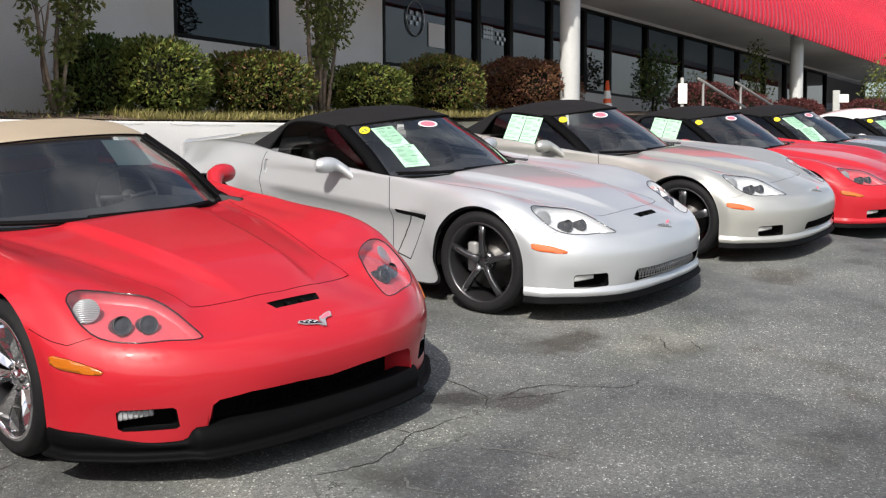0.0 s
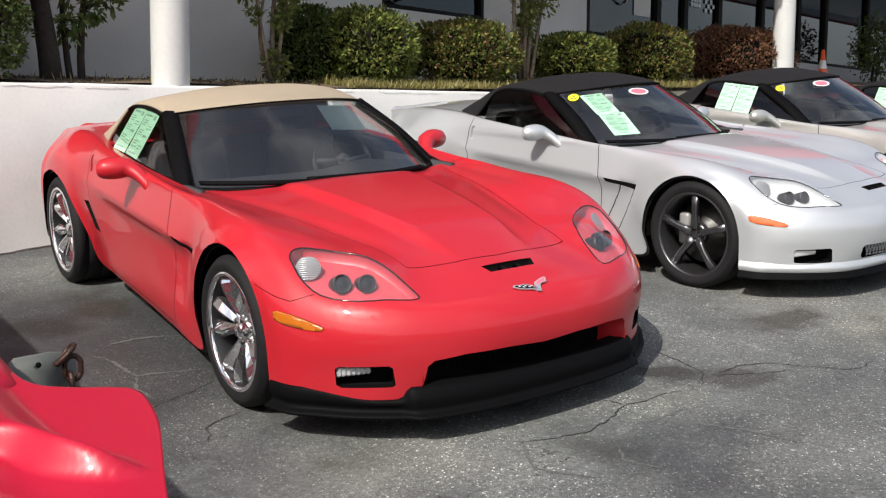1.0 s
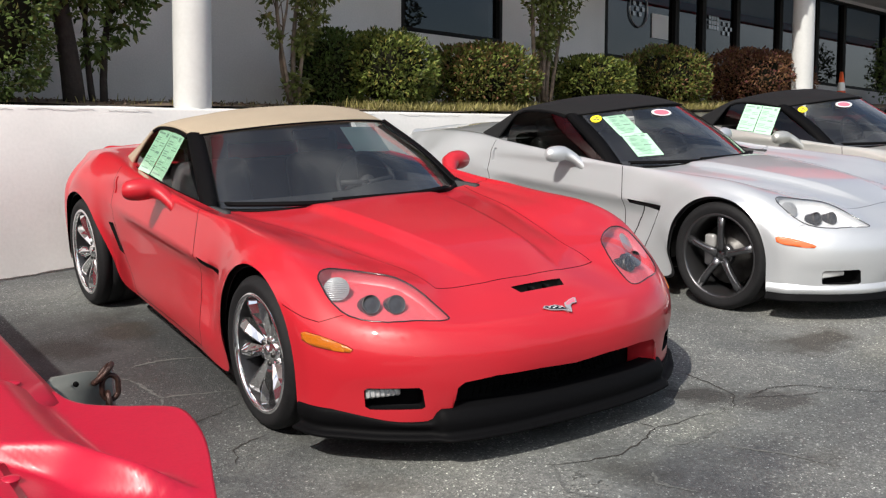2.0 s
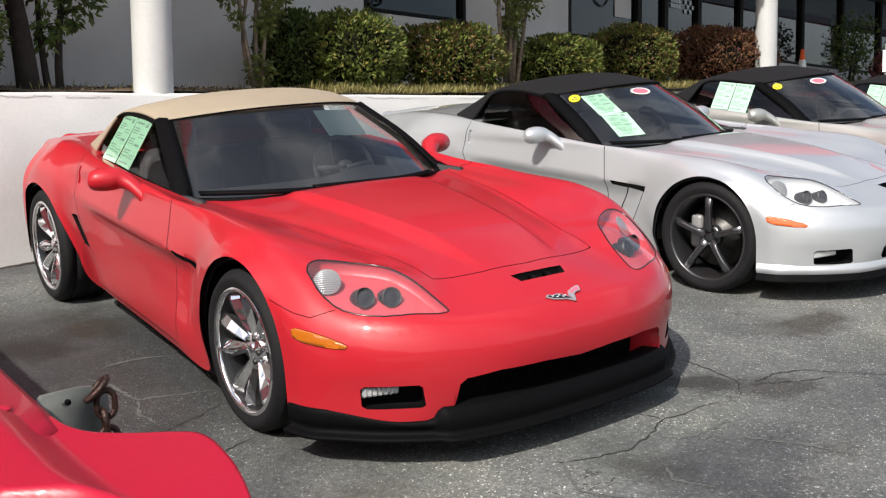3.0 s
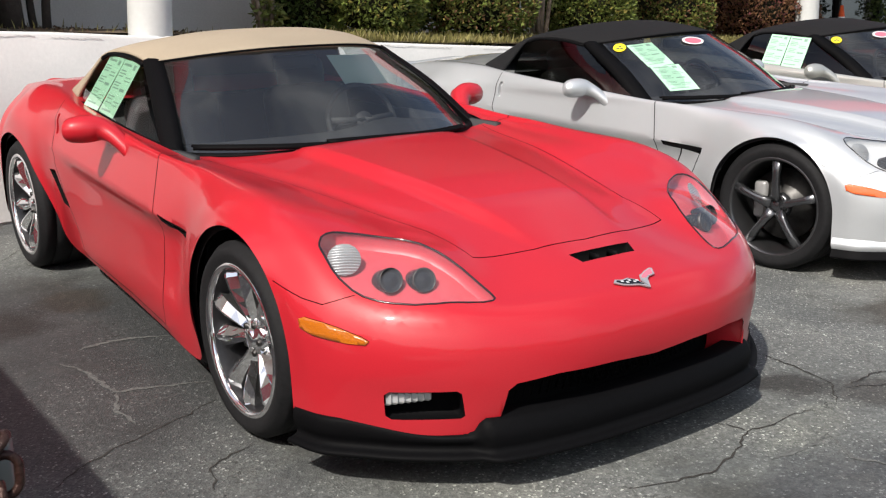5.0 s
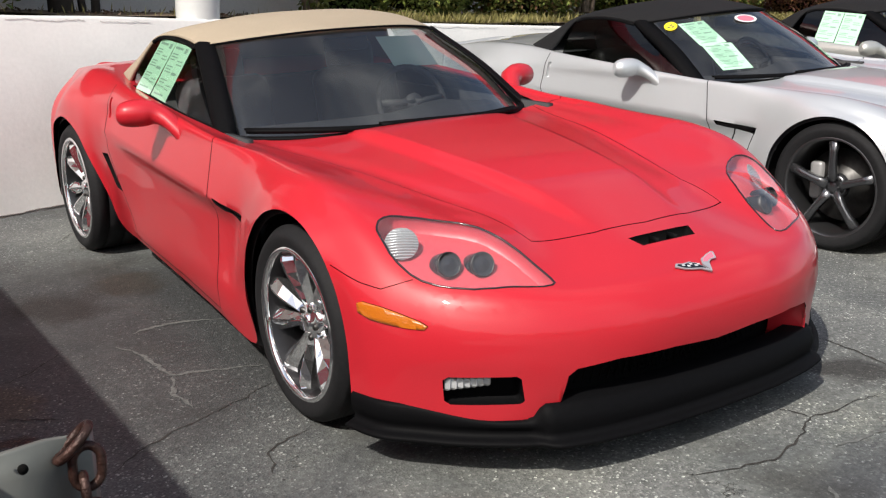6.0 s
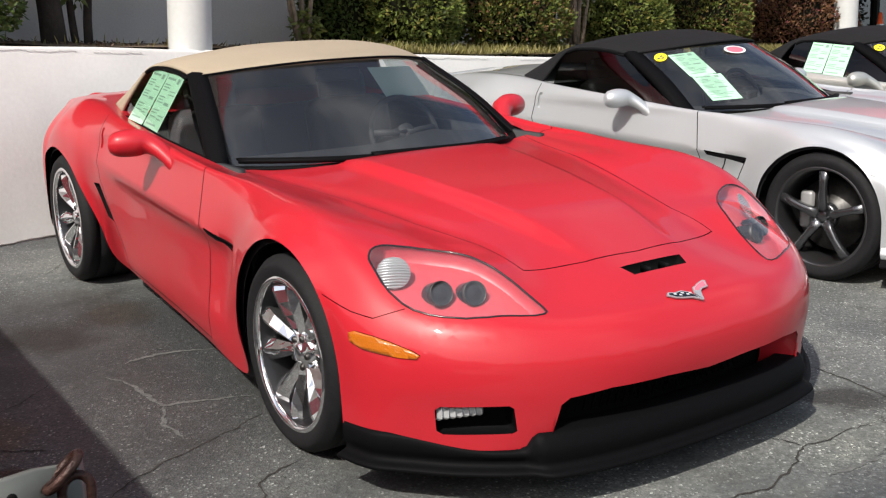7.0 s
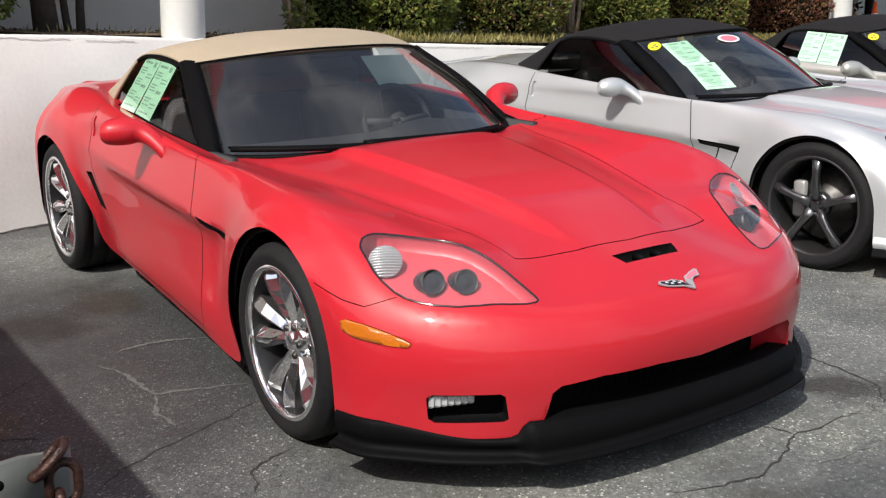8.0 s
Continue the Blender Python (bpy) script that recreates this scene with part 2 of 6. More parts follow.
SHOP_GLASS = pane_material("dark shop glass", (0.16, 0.17, 0.18), mirror=0.085)
PAPER = material("mint paper", (0.40, 0.67, 0.48), 0.7, grain=0.04, size=30)
INK = material("grey print", (0.20, 0.32, 0.25), 0.7)
INK_DARK = material("dark print", (0.05, 0.08, 0.07), 0.7)
YELLOW = material("yellow sticker", (0.85, 0.68, 0.02), 0.5)
PINK = material("pink sticker", (0.85, 0.16, 0.22), 0.5)
PAPER_WHITE = material("white paper", (0.82, 0.82, 0.82), 0.7)
EMBLEM = material("worn bright metal", (0.50, 0.50, 0.52), 0.3, metal=0.5)
BADGE = material("badge grey", (0.35, 0.35, 0.36), 0.25, metal=0.9)
nodes, links = PAPER_THIN.node_tree.nodes, PAPER_THIN.node_tree.links
glow, blend = nodes.new("ShaderNodeBsdfTranslucent"), nodes.new("ShaderNodeMixShader")
glow.inputs[0].default_value = (0.72, 0.90, 0.80, 1)
blend.inputs[0].default_value = 0.8
links.new(nodes["Principled BSDF"].outputs[0], blend.inputs[1])
links.new(glow.outputs[0], blend.inputs[2])
links.new(blend.outputs[0], nodes["Material Output"].inputs[0])
ASPHALT = asphalt_material()


# ---- mesh helpers ----
def link(name, mesh, mat, parent=None, label=""):
    ob = new(name, mesh)
    if not mesh.materials:
        mesh.materials.append(None)
    ob.material_slots[0].link = "OBJECT"
    ob.material_slots[0].material = mat
    ob.parent = parent
    if label:
        ob["label"] = label
    return ob


def to_mesh(bm, name, smooth=True):
    for f in bm.faces:
        f.smooth = smooth
    mesh = bpy.data.meshes.new(name)
    bm.to_mesh(mesh)
    bm.free()
    return mesh


def part(name, bm, mat, parent, label="", smooth=True):
    """Links a bmesh as one mesh object under a thing or a part."""
    return link(name, to_mesh(bm, name, smooth), mat, parent, label)


def thing(name, m, label, category, group="", kind=""):
    ob = new(name)
    ob.empty_display_size = 0.1
    ob.matrix_basis = m
    return tagged(ob, label, category, group, kind)


def box(bm, size, at=(0, 0, 0), bevel=0.0, turn=None):
    r = bmesh.ops.create_cube(bm, size=1)
    verts = r["verts"]
    bmesh.ops.scale(bm, vec=size, verts=verts)
    if bevel:
        edges = list({e for v in verts for e in v.link_edges})
        r = bmesh.ops.bevel(bm, geom=edges, offset=bevel, segments=2, affect="EDGES", profile=0.5)
        verts = list({v for f in r["faces"] for v in f.verts} | {v for v in verts if v.is_valid})
    m = Matrix.Translation(at) @ (turn or Matrix())
    bmesh.ops.transform(bm, matrix=m, verts=verts)
    return verts


def boxed(size, at=(0, 0, 0), bevel=0.0, turn=None):
    bm = bmesh.new()
    box(bm, size, at, bevel, turn)
    return bm


def tube(bm, points, radius, sides=10, closed=False):
    """A tube along points; radius may be one number or one for each point."""
    pts = [Vector(p) for p in points]
    n = len(pts)
    radii = [radius] * n if isinstance(radius, (int, float)) else radius
    rings, side = [], None
    for k, p in enumerate(pts):
        a, b = (pts[k - 1], pts[(k + 1) % n]) if closed else (pts[max(k - 1, 0)], pts[min(k + 1, n - 1)])
        way = (b - a).normalized()
        if side is None:
            side = way.orthogonal().normalized()
        side = (side - way * side.dot(way)).normalized()
        up = way.cross(side)
        rings.append([bm.verts.new(p + radii[k] * (side * math.cos(t) + up * math.sin(t))) for t in (2 * math.pi * j / sides for j in range(sides))])
    for k in range(n if closed else n - 1):
        a, b = rings[k], rings[(k + 1) % n]
        for j in range(sides):
            bm.faces.new((a[j], a[(j + 1) % sides], b[(j + 1) % sides], b[j]))
    if not closed:
        bm.faces.new(rings[0][::-1])
        bm.faces.new(rings[-1])


def lathe(bm, profile, sides=40, axis="x", arc=2 * math.pi):
    """Turns a profile of (along the axis, radius) round the x axis."""
    full = abs(arc - 2 * math.pi) < 1e-6
    rings = []
    for j in range(sides if full else sides + 1):
        t = arc * j / sides
        rings.append([bm.verts.new((a, r * math.cos(t), r * math.sin(t))) for a, r in profile])
    for j in range(sides):
        a, b = rings[j], rings[(j + 1) % len(rings)]
        for k in range(len(profile) - 1):
            bm.faces.new((a[k], a[k + 1], b[k + 1], b[k]))


def spline(points, sub):
    """Catmull-Rom through rows of points, along axis 0, with sub steps a span."""
    p = np.asarray(points, float)
    ext = np.concatenate([2 * p[:1] - p[1:2], p, 2 * p[-1:] - p[-2:-1]])
    out = []
    for k in range(len(p) - 1):
        a, b, c, d = ext[k : k + 4]
        for j in range(sub):
            t = j / sub
            out.append(0.5 * (2 * b + (c - a) * t + (2 * a - 5 * b + 4 * c - d) * t * t + (3 * b - a - 3 * c + d) * t**3))
    out.append(p[-1])
    return np.array(out)


def patch(rails, su, sv, mirror=True):
    """A smooth sheet through rails[column][station]; columns run from the middle outwards and are mirrored in x."""
    r = np.asarray(rails, float)
    if mirror:
        left = r[1:][::-1] * np.array((-1, 1, 1))
        r = np.concatenate([left, r])
    g = spline(r, sv)
    g = spline(np.swapaxes(g, 0, 1), su)
    return g  # stations, columns, xyz


def sheet(g, bm=None, flip=False):
    bm = bm or bmesh.new()
    v = [[bm.verts.new(p) for p in row] for row in g]
    for a, b in zip(v, v[1:]):
        for k in range(len(a) - 1):
            q = (a[k], b[k], b[k + 1], a[k + 1])
            try:
                bm.faces.new(q[::-1] if flip else q)
            except ValueError:
                pass
    return bm


def solid(bm, thick):
    """Gives a sheet a back and edges."""
    bmesh.ops.recalc_face_normals(bm, faces=bm.faces)
    bmesh.ops.solidify(bm, geom=list(bm.faces), thickness=thick)
    return bm


def inside(p, poly):
    sign = 0
    for (ax, ay), (bx, by) in zip(poly, poly[1:] + poly[:1]):
        c = (bx - ax) * (p[1] - ay) - (by - ay) * (p[0] - ax)
        if abs(c) > 1e-9:
            if sign * c < 0:
                return False
            sign = c
    return True


def cut(bm, poly, axes, keep):
    """Cuts the outline poly (convex, in the two axes named) into the faces that keep() admits; returns the faces inside."""
    i, j = axes
    lo = [min(p[n] for p in poly) for n in (0, 1)]
    hi = [max(p[n] for p in poly) for n in (0, 1)]

    fs = []
    x0, x1, y0, y1 = lo[0] - 0.25, hi[0] + 0.25, lo[1] - 0.25, hi[1] + 0.25
    for f in bm.faces:
        co = f.verts[0].co
        if not (x0 < co[i] < x1 and y0 < co[j] < y1):
            continue
        xs, ys = [v.co[i] for v in f.verts], [v.co[j] for v in f.verts]
        if max(xs) > lo[0] and min(xs) < hi[0] and max(ys) > lo[1] and min(ys) < hi[1] and keep(f):
            fs.append(f)
    for (ax, ay), (bx, by) in zip(poly, poly[1:] + poly[:1]):
        co, no = Vector((0, 0, 0)), Vector((0, 0, 0))
        co[i], co[j], no[i], no[j] = ax, ay, by - ay, ax - bx
        geom = list({v for f in fs for v in f.verts}) + list({e for f in fs for e in f.edges}) + fs
        r = bmesh.ops.bisect_plane(bm, geom=geom, plane_co=co, plane_no=no.normalized(), dist=1e-5)
        fs = [f for f in r["geom"] if isinstance(f, bmesh.types.BMFace)]
    return [f for f in fs if inside((f.calc_center_median()[i], f.calc_center_median()[j]), poly)]


def groove(bm, line, width, axes, keep):
    """Opens a narrow gap along a line of points."""
    for (ax, ay), (bx, by) in zip(line, line[1:]):
        d = math.hypot(bx - ax, by - ay)
        nx, ny = -(by - ay) / d * width / 2, (bx - ax) / d * width / 2
        ex, ey = (bx - ax) / d * width * 0.3, (by - ay) / d * width * 0.3
        quad = [(ax - ex + nx, ay - ey + ny), (bx + ex + nx, by + ey + ny), (bx + ex - nx, by + ey - ny), (ax - ex - nx, ay - ey - ny)]
        fs = cut(bm, quad, axes, keep)
        if fs:
            bmesh.ops.delete(bm, geom=fs, context="FACES")


def taken(bm, faces):
    """Moves faces into a bmesh of their own."""
    out, made = bmesh.new(), {}
    for f in faces:
        out.faces.new([made.get(v) or made.setdefault(v, out.verts.new(v.co)) for v in f.verts])
    bmesh.ops.delete(bm, geom=faces, context="FACES")
    return out


def islands(bm):
    todo, out = set(bm.faces), []
    while todo:
        grow, one = [todo.pop()], []
        while grow:
            f = grow.pop()
            one.append(f)
            for e in f.edges:
                for g in e.link_faces:
                    if g in todo:
                        todo.discard(g)
                        grow.append(g)
        out.append(one)
    return out


def smooth_step(a, b, x):
    t = min(max((x - a) / (b - a), 0), 1)
    return t * t * (3 - 2 * t)


# ---- the sports car: one body design, shared by all cars of the row ----
# its own frame: x to its left, y backwards from the front axle, z up from the tyres' contact
WHEELBASE, FRONT_R, REAR_R = 2.685, 0.322, 0.333
# rails run from the chin over the nose, hood, cabin and deck to the tail
CENTRE = [
    (0.000, -0.855, 0.225), (0.000, -0.890, 0.290), (0.000, -0.908, 0.365), (0.000, -0.900, 0.450), (0.000, -0.846, 0.520), (0.000, -0.778, 0.553), (0.000, -0.661, 0.605),
    (0.000, -0.500, 0.648), (0.000, -0.300, 0.688), (0.000, -0.080, 0.724), (0.000, 0.140, 0.752), (0.000, 0.340, 0.772), (0.000, 0.500, 0.786), (0.000, 0.620, 0.795),
    (0.000, 0.700, 0.800), (0.000, 0.900, 0.800), (0.000, 1.300, 0.800), (0.000, 1.650, 0.800), (0.000, 2.000, 0.880), (0.000, 2.250, 0.925), (0.000, 2.400, 0.945),
    (0.000, 2.520, 0.952), (0.000, 2.620, 0.956), (0.000, 2.740, 0.960), (0.000, 2.887, 0.962), (0.000, 3.021, 0.955), (0.000, 3.175, 0.943), (0.000, 3.334, 0.925),
    (0.000, 3.470, 0.898), (0.000, 3.520, 0.860), (0.000, 3.490, 0.300),
]
INNER = [
    (0.299, -0.845, 0.225), (0.299, -0.877, 0.290), (0.299, -0.891, 0.370), (0.299, -0.881, 0.450), (0.288, -0.832, 0.520), (0.245, -0.762, 0.553), (0.190, -0.648, 0.602),
    (0.192, -0.490, 0.645), (0.222, -0.290, 0.685), (0.245, -0.070, 0.721), (0.274, 0.150, 0.748), (0.299, 0.355, 0.768), (0.318, 0.525, 0.781), (0.330, 0.652, 0.790),
    (0.340, 0.742, 0.794),
]
OUTER = [
    (0.540, -0.784, 0.185), (0.540, -0.804, 0.282), (0.549, -0.808, 0.367), (0.549, -0.798, 0.447), (0.540, -0.751, 0.517), (0.503, -0.666, 0.553), (0.486, -0.529, 0.599),
    (0.481, -0.393, 0.641), (0.488, -0.226, 0.681), (0.495, -0.030, 0.713), (0.510, 0.170, 0.738), (0.530, 0.360, 0.756), (0.550, 0.540, 0.768), (0.570, 0.720, 0.776),
    (0.590, 0.850, 0.780),
]
FENDER = [
    (0.720, -0.675, 0.170), (0.725, -0.680, 0.283), (0.735, -0.685, 0.368), (0.735, -0.670, 0.453), (0.725, -0.615, 0.533), (0.701, -0.507, 0.598), (0.685, -0.393, 0.657),
    (0.686, -0.278, 0.701), (0.690, -0.139, 0.738), (0.690, 0.030, 0.757), (0.695, 0.190, 0.768), (0.705, 0.340, 0.774), (0.715, 0.500, 0.779), (0.725, 0.680, 0.785),
    (0.735, 0.860, 0.792), (0.755, 1.020, 0.812), (0.768, 1.300, 0.840), (0.766, 1.650, 0.868), (0.739, 2.000, 0.897), (0.706, 2.200, 0.918), (0.681, 2.360, 0.935),
    (0.672, 2.480, 0.943), (0.668, 2.600, 0.948), (0.663, 2.730, 0.952), (0.656, 2.877, 0.945), (0.648, 3.012, 0.934), (0.636, 3.158, 0.918), (0.618, 3.297, 0.896),
    (0.570, 3.430, 0.866), (0.500, 3.490, 0.850), (0.480, 3.450, 0.280),
]
CREST = [
    (0.840, -0.545, 0.168), (0.848, -0.550, 0.288), (0.855, -0.550, 0.373), (0.859, -0.526, 0.463), (0.853, -0.466, 0.549), (0.844, -0.366, 0.638), (0.839, -0.269, 0.702),
    (0.839, -0.167, 0.744), (0.835, -0.050, 0.772), (0.832, 0.070, 0.787), (0.832, 0.190, 0.792), (0.834, 0.310, 0.795), (0.838, 0.450, 0.798), (0.842, 0.620, 0.801),
    (0.846, 0.820, 0.806), (0.850, 1.000, 0.815), (0.850, 1.300, 0.838), (0.848, 1.650, 0.866), (0.833, 1.980, 0.892), (0.818, 2.180, 0.910), (0.812, 2.330, 0.925),
    (0.810, 2.450, 0.934), (0.810, 2.570, 0.941), (0.786, 2.710, 0.936), (0.764, 2.868, 0.922), (0.745, 3.004, 0.905), (0.735, 3.141, 0.888), (0.715, 3.270, 0.862),
    (0.650, 3.391, 0.825), (0.576, 3.470, 0.700), (0.539, 3.420, 0.260),
]
FLANK = [
    (0.904, -0.452, 0.170), (0.909, -0.448, 0.290), (0.915, -0.439, 0.375), (0.922, -0.413, 0.466), (0.922, -0.362, 0.548), (0.919, -0.273, 0.621), (0.920, -0.186, 0.679),
    (0.920, -0.090, 0.710), (0.918, 0.000, 0.730), (0.917, 0.080, 0.740), (0.916, 0.170, 0.740), (0.914, 0.265, 0.720), (0.912, 0.370, 0.665), (0.908, 0.480, 0.608),
    (0.905, 0.660, 0.602), (0.903, 0.950, 0.615), (0.898, 1.280, 0.633), (0.892, 1.630, 0.654), (0.890, 1.930, 0.672), (0.893, 2.120, 0.690), (0.903, 2.270, 0.730),
    (0.912, 2.380, 0.780), (0.916, 2.520, 0.812), (0.917, 2.690, 0.828), (0.902, 2.859, 0.780), (0.886, 2.986, 0.740), (0.898, 3.106, 0.700), (0.868, 3.226, 0.550),
    (0.770, 3.353, 0.450), (0.611, 3.450, 0.420), (0.594, 3.400, 0.240),
]
HEM = [
    (0.934, -0.345, 0.188), (0.937, -0.345, 0.293), (0.940, -0.343, 0.369), (0.943, -0.326, 0.449), (0.946, -0.290, 0.531), (0.952, -0.226, 0.615), (0.956, -0.139, 0.673),
    (0.957, -0.060, 0.695), (0.957, 0.010, 0.700), (0.957, 0.085, 0.690), (0.957, 0.175, 0.657), (0.957, 0.260, 0.595), (0.957, 0.335, 0.490), (0.953, 0.368, 0.330),
    (0.928, 0.372, 0.150), (0.886, 0.850, 0.146), (0.853, 1.250, 0.150), (0.838, 1.600, 0.165), (0.824, 1.950, 0.182), (0.815, 2.290, 0.205), (0.862, 2.300, 0.360),
    (0.924, 2.362, 0.550), (0.940, 2.480, 0.660), (0.946, 2.686, 0.712), (0.944, 2.887, 0.660), (0.932, 2.995, 0.560), (0.923, 3.055, 0.360), (0.898, 3.115, 0.220),
    (0.818, 3.297, 0.220), (0.594, 3.400, 0.220), (0.576, 3.391, 0.220),
]
LAMP = [(0.815, -0.344), (0.812, -0.320), (0.784, -0.291), (0.734, -0.285), (0.652, -0.328), (0.553, -0.420), (0.490, -0.553), (0.463, -0.688), (0.466, -0.725), (0.521, -0.718), (0.666, -0.650), (0.748, -0.575), (0.796, -0.504), (0.818, -0.419)]
MARKER = [(-0.388, 0.507), (-0.403, 0.462), (-0.582, 0.442), (-0.592, 0.460), (-0.485, 0.494)]
HOOD_SIDE = [(0.404, -0.531), (0.425, -0.320), (0.486, -0.090), (0.596, 0.378), (0.664, 0.741), (0.715, 0.960)]
DOOR_FRONT = [(0.835, 0.83), (0.785, 0.62), (0.772, 0.415), (0.74, 0.18)]
DOOR_REAR = [(2.10, 0.91), (2.12, 0.70), (2.06, 0.45), (1.93, 0.20)]
GILL = [(0.455, 0.592), (0.465, 0.556), (0.725, 0.584), (0.735, 0.610)]
INTAKE = [(2.225, 0.580), (2.125, 0.588), (2.045, 0.412), (2.125, 0.425)]
MESHES = {}
SU, SV = 6, 12  # steps between rails


def body_grid():
    r = [list(x) for x in (CENTRE, INNER, OUTER, FENDER, CREST, FLANK, HEM)]
    for k in range(15, len(CENTRE)):
        c, f = np.array(CENTRE[k]), np.array(FENDER[k])
        r[1].append(tuple(c + (f - c) * 0.42))
        r[2].append(tuple(c + (f - c) * 0.75))
    g = patch(r, SU, SV)
    for row in g:
        for p in row:
            x, y, z = abs(p[0]), p[1], p[2]
            if z > 0.5:  # the headlights stand a little proud of the nose
                p[2] += 0.046 * math.exp(-(((x - 0.55) / 0.13) ** 2) - ((y + 0.50) / 0.17) ** 2)
            if 0.40 < y < 2.34 and x > 0.78:  # doors: a sharp crease over a hollow, then the sill
                crease = float(np.interp(y, (0.48, 0.66, 0.95, 1.28, 1.63, 1.93, 2.12), (0.608, 0.602, 0.615, 0.633, 0.654, 0.672, 0.690)))
                out = float(np.interp(y, (0.7, 1.3, 2.0), (0.912, 0.902, 0.893)))
                low, foot = np.interp(y, (0.372, 0.85, 1.25, 1.6, 1.95, 2.29), (0.150, 0.146, 0.150, 0.165, 0.182, 0.205)), np.interp(y, (0.372, 0.85, 1.25, 1.6, 1.95, 2.29), (0.928, 0.886, 0.853, 0.838, 0.824, 0.815))
                hollow = out - 0.040 * smooth_step(2.15, 1.75, y)
                at = np.interp(z, (low, low + 0.022, 0.275, 0.40, crease - 0.075, crease - 0.008, crease, 0.80), (foot, foot + 0.013, foot + 0.015, (hollow + foot) / 2 + 0.002, hollow, out - 0.008, out, out - 0.30 * (0.80 - crease)))
                w = smooth_step(0.42, 0.70, y) * smooth_step(2.32, 2.02, y) * smooth_step(0.86, 0.77, z)
                p[0] += (math.copysign(at, p[0]) - p[0]) * w
                lean = y - (0.57 - z) * 0.40  # the sunk panel behind the front wheel
                p[0] -= math.copysign(0.012, p[0]) * smooth_step(0.452, 0.482, lean) * smooth_step(0.635, 0.600, lean) * smooth_step(0.285, 0.315, z) * smooth_step(0.60, 0.575, z)
            p[0] *= 1 - 0.008 * smooth_step(1.9, 2.5, y)
            # the hood's raised middle, and the hollow between it and the fenders
            if -0.62 < y < 0.95 and z > 0.55:
                half = float(np.interp(y, (-0.58, -0.33, 0.03, 0.2, 0.45, 0.66), (0.165, 0.210, 0.258, 0.280, 0.310, 0.330)))
                near = smooth_step(-0.62, -0.25, y) * smooth_step(0.80, 0.52, y)
                p[2] += 0.034 * smooth_step(half + 0.036, half - 0.002, x) * near
                side = float(np.interp(y, (-0.53, -0.32, -0.09, 0.378, 0.741), (0.404, 0.425, 0.486, 0.596, 0.664)))
                p[2] -= 0.012 * math.exp(-(((x - side + 0.02) / 0.045) ** 2)) * smooth_step(-0.5, 0.0, y) * smooth_step(0.95, 0.6, y)
    return g


def both(poly, side):
    return [(side * a, b) for a, b in poly]


def rounded(poly):
    """Cuts the corners of a closed outline."""
    out = []
    for (ax, ay), (bx, by) in zip(poly, poly[1:] + poly[:1]):
        out += [(ax + (bx - ax) * 0.22, ay + (by - ay) * 0.22), (ax + (bx - ax) * 0.78, ay + (by - ay) * 0.78)]
    return out


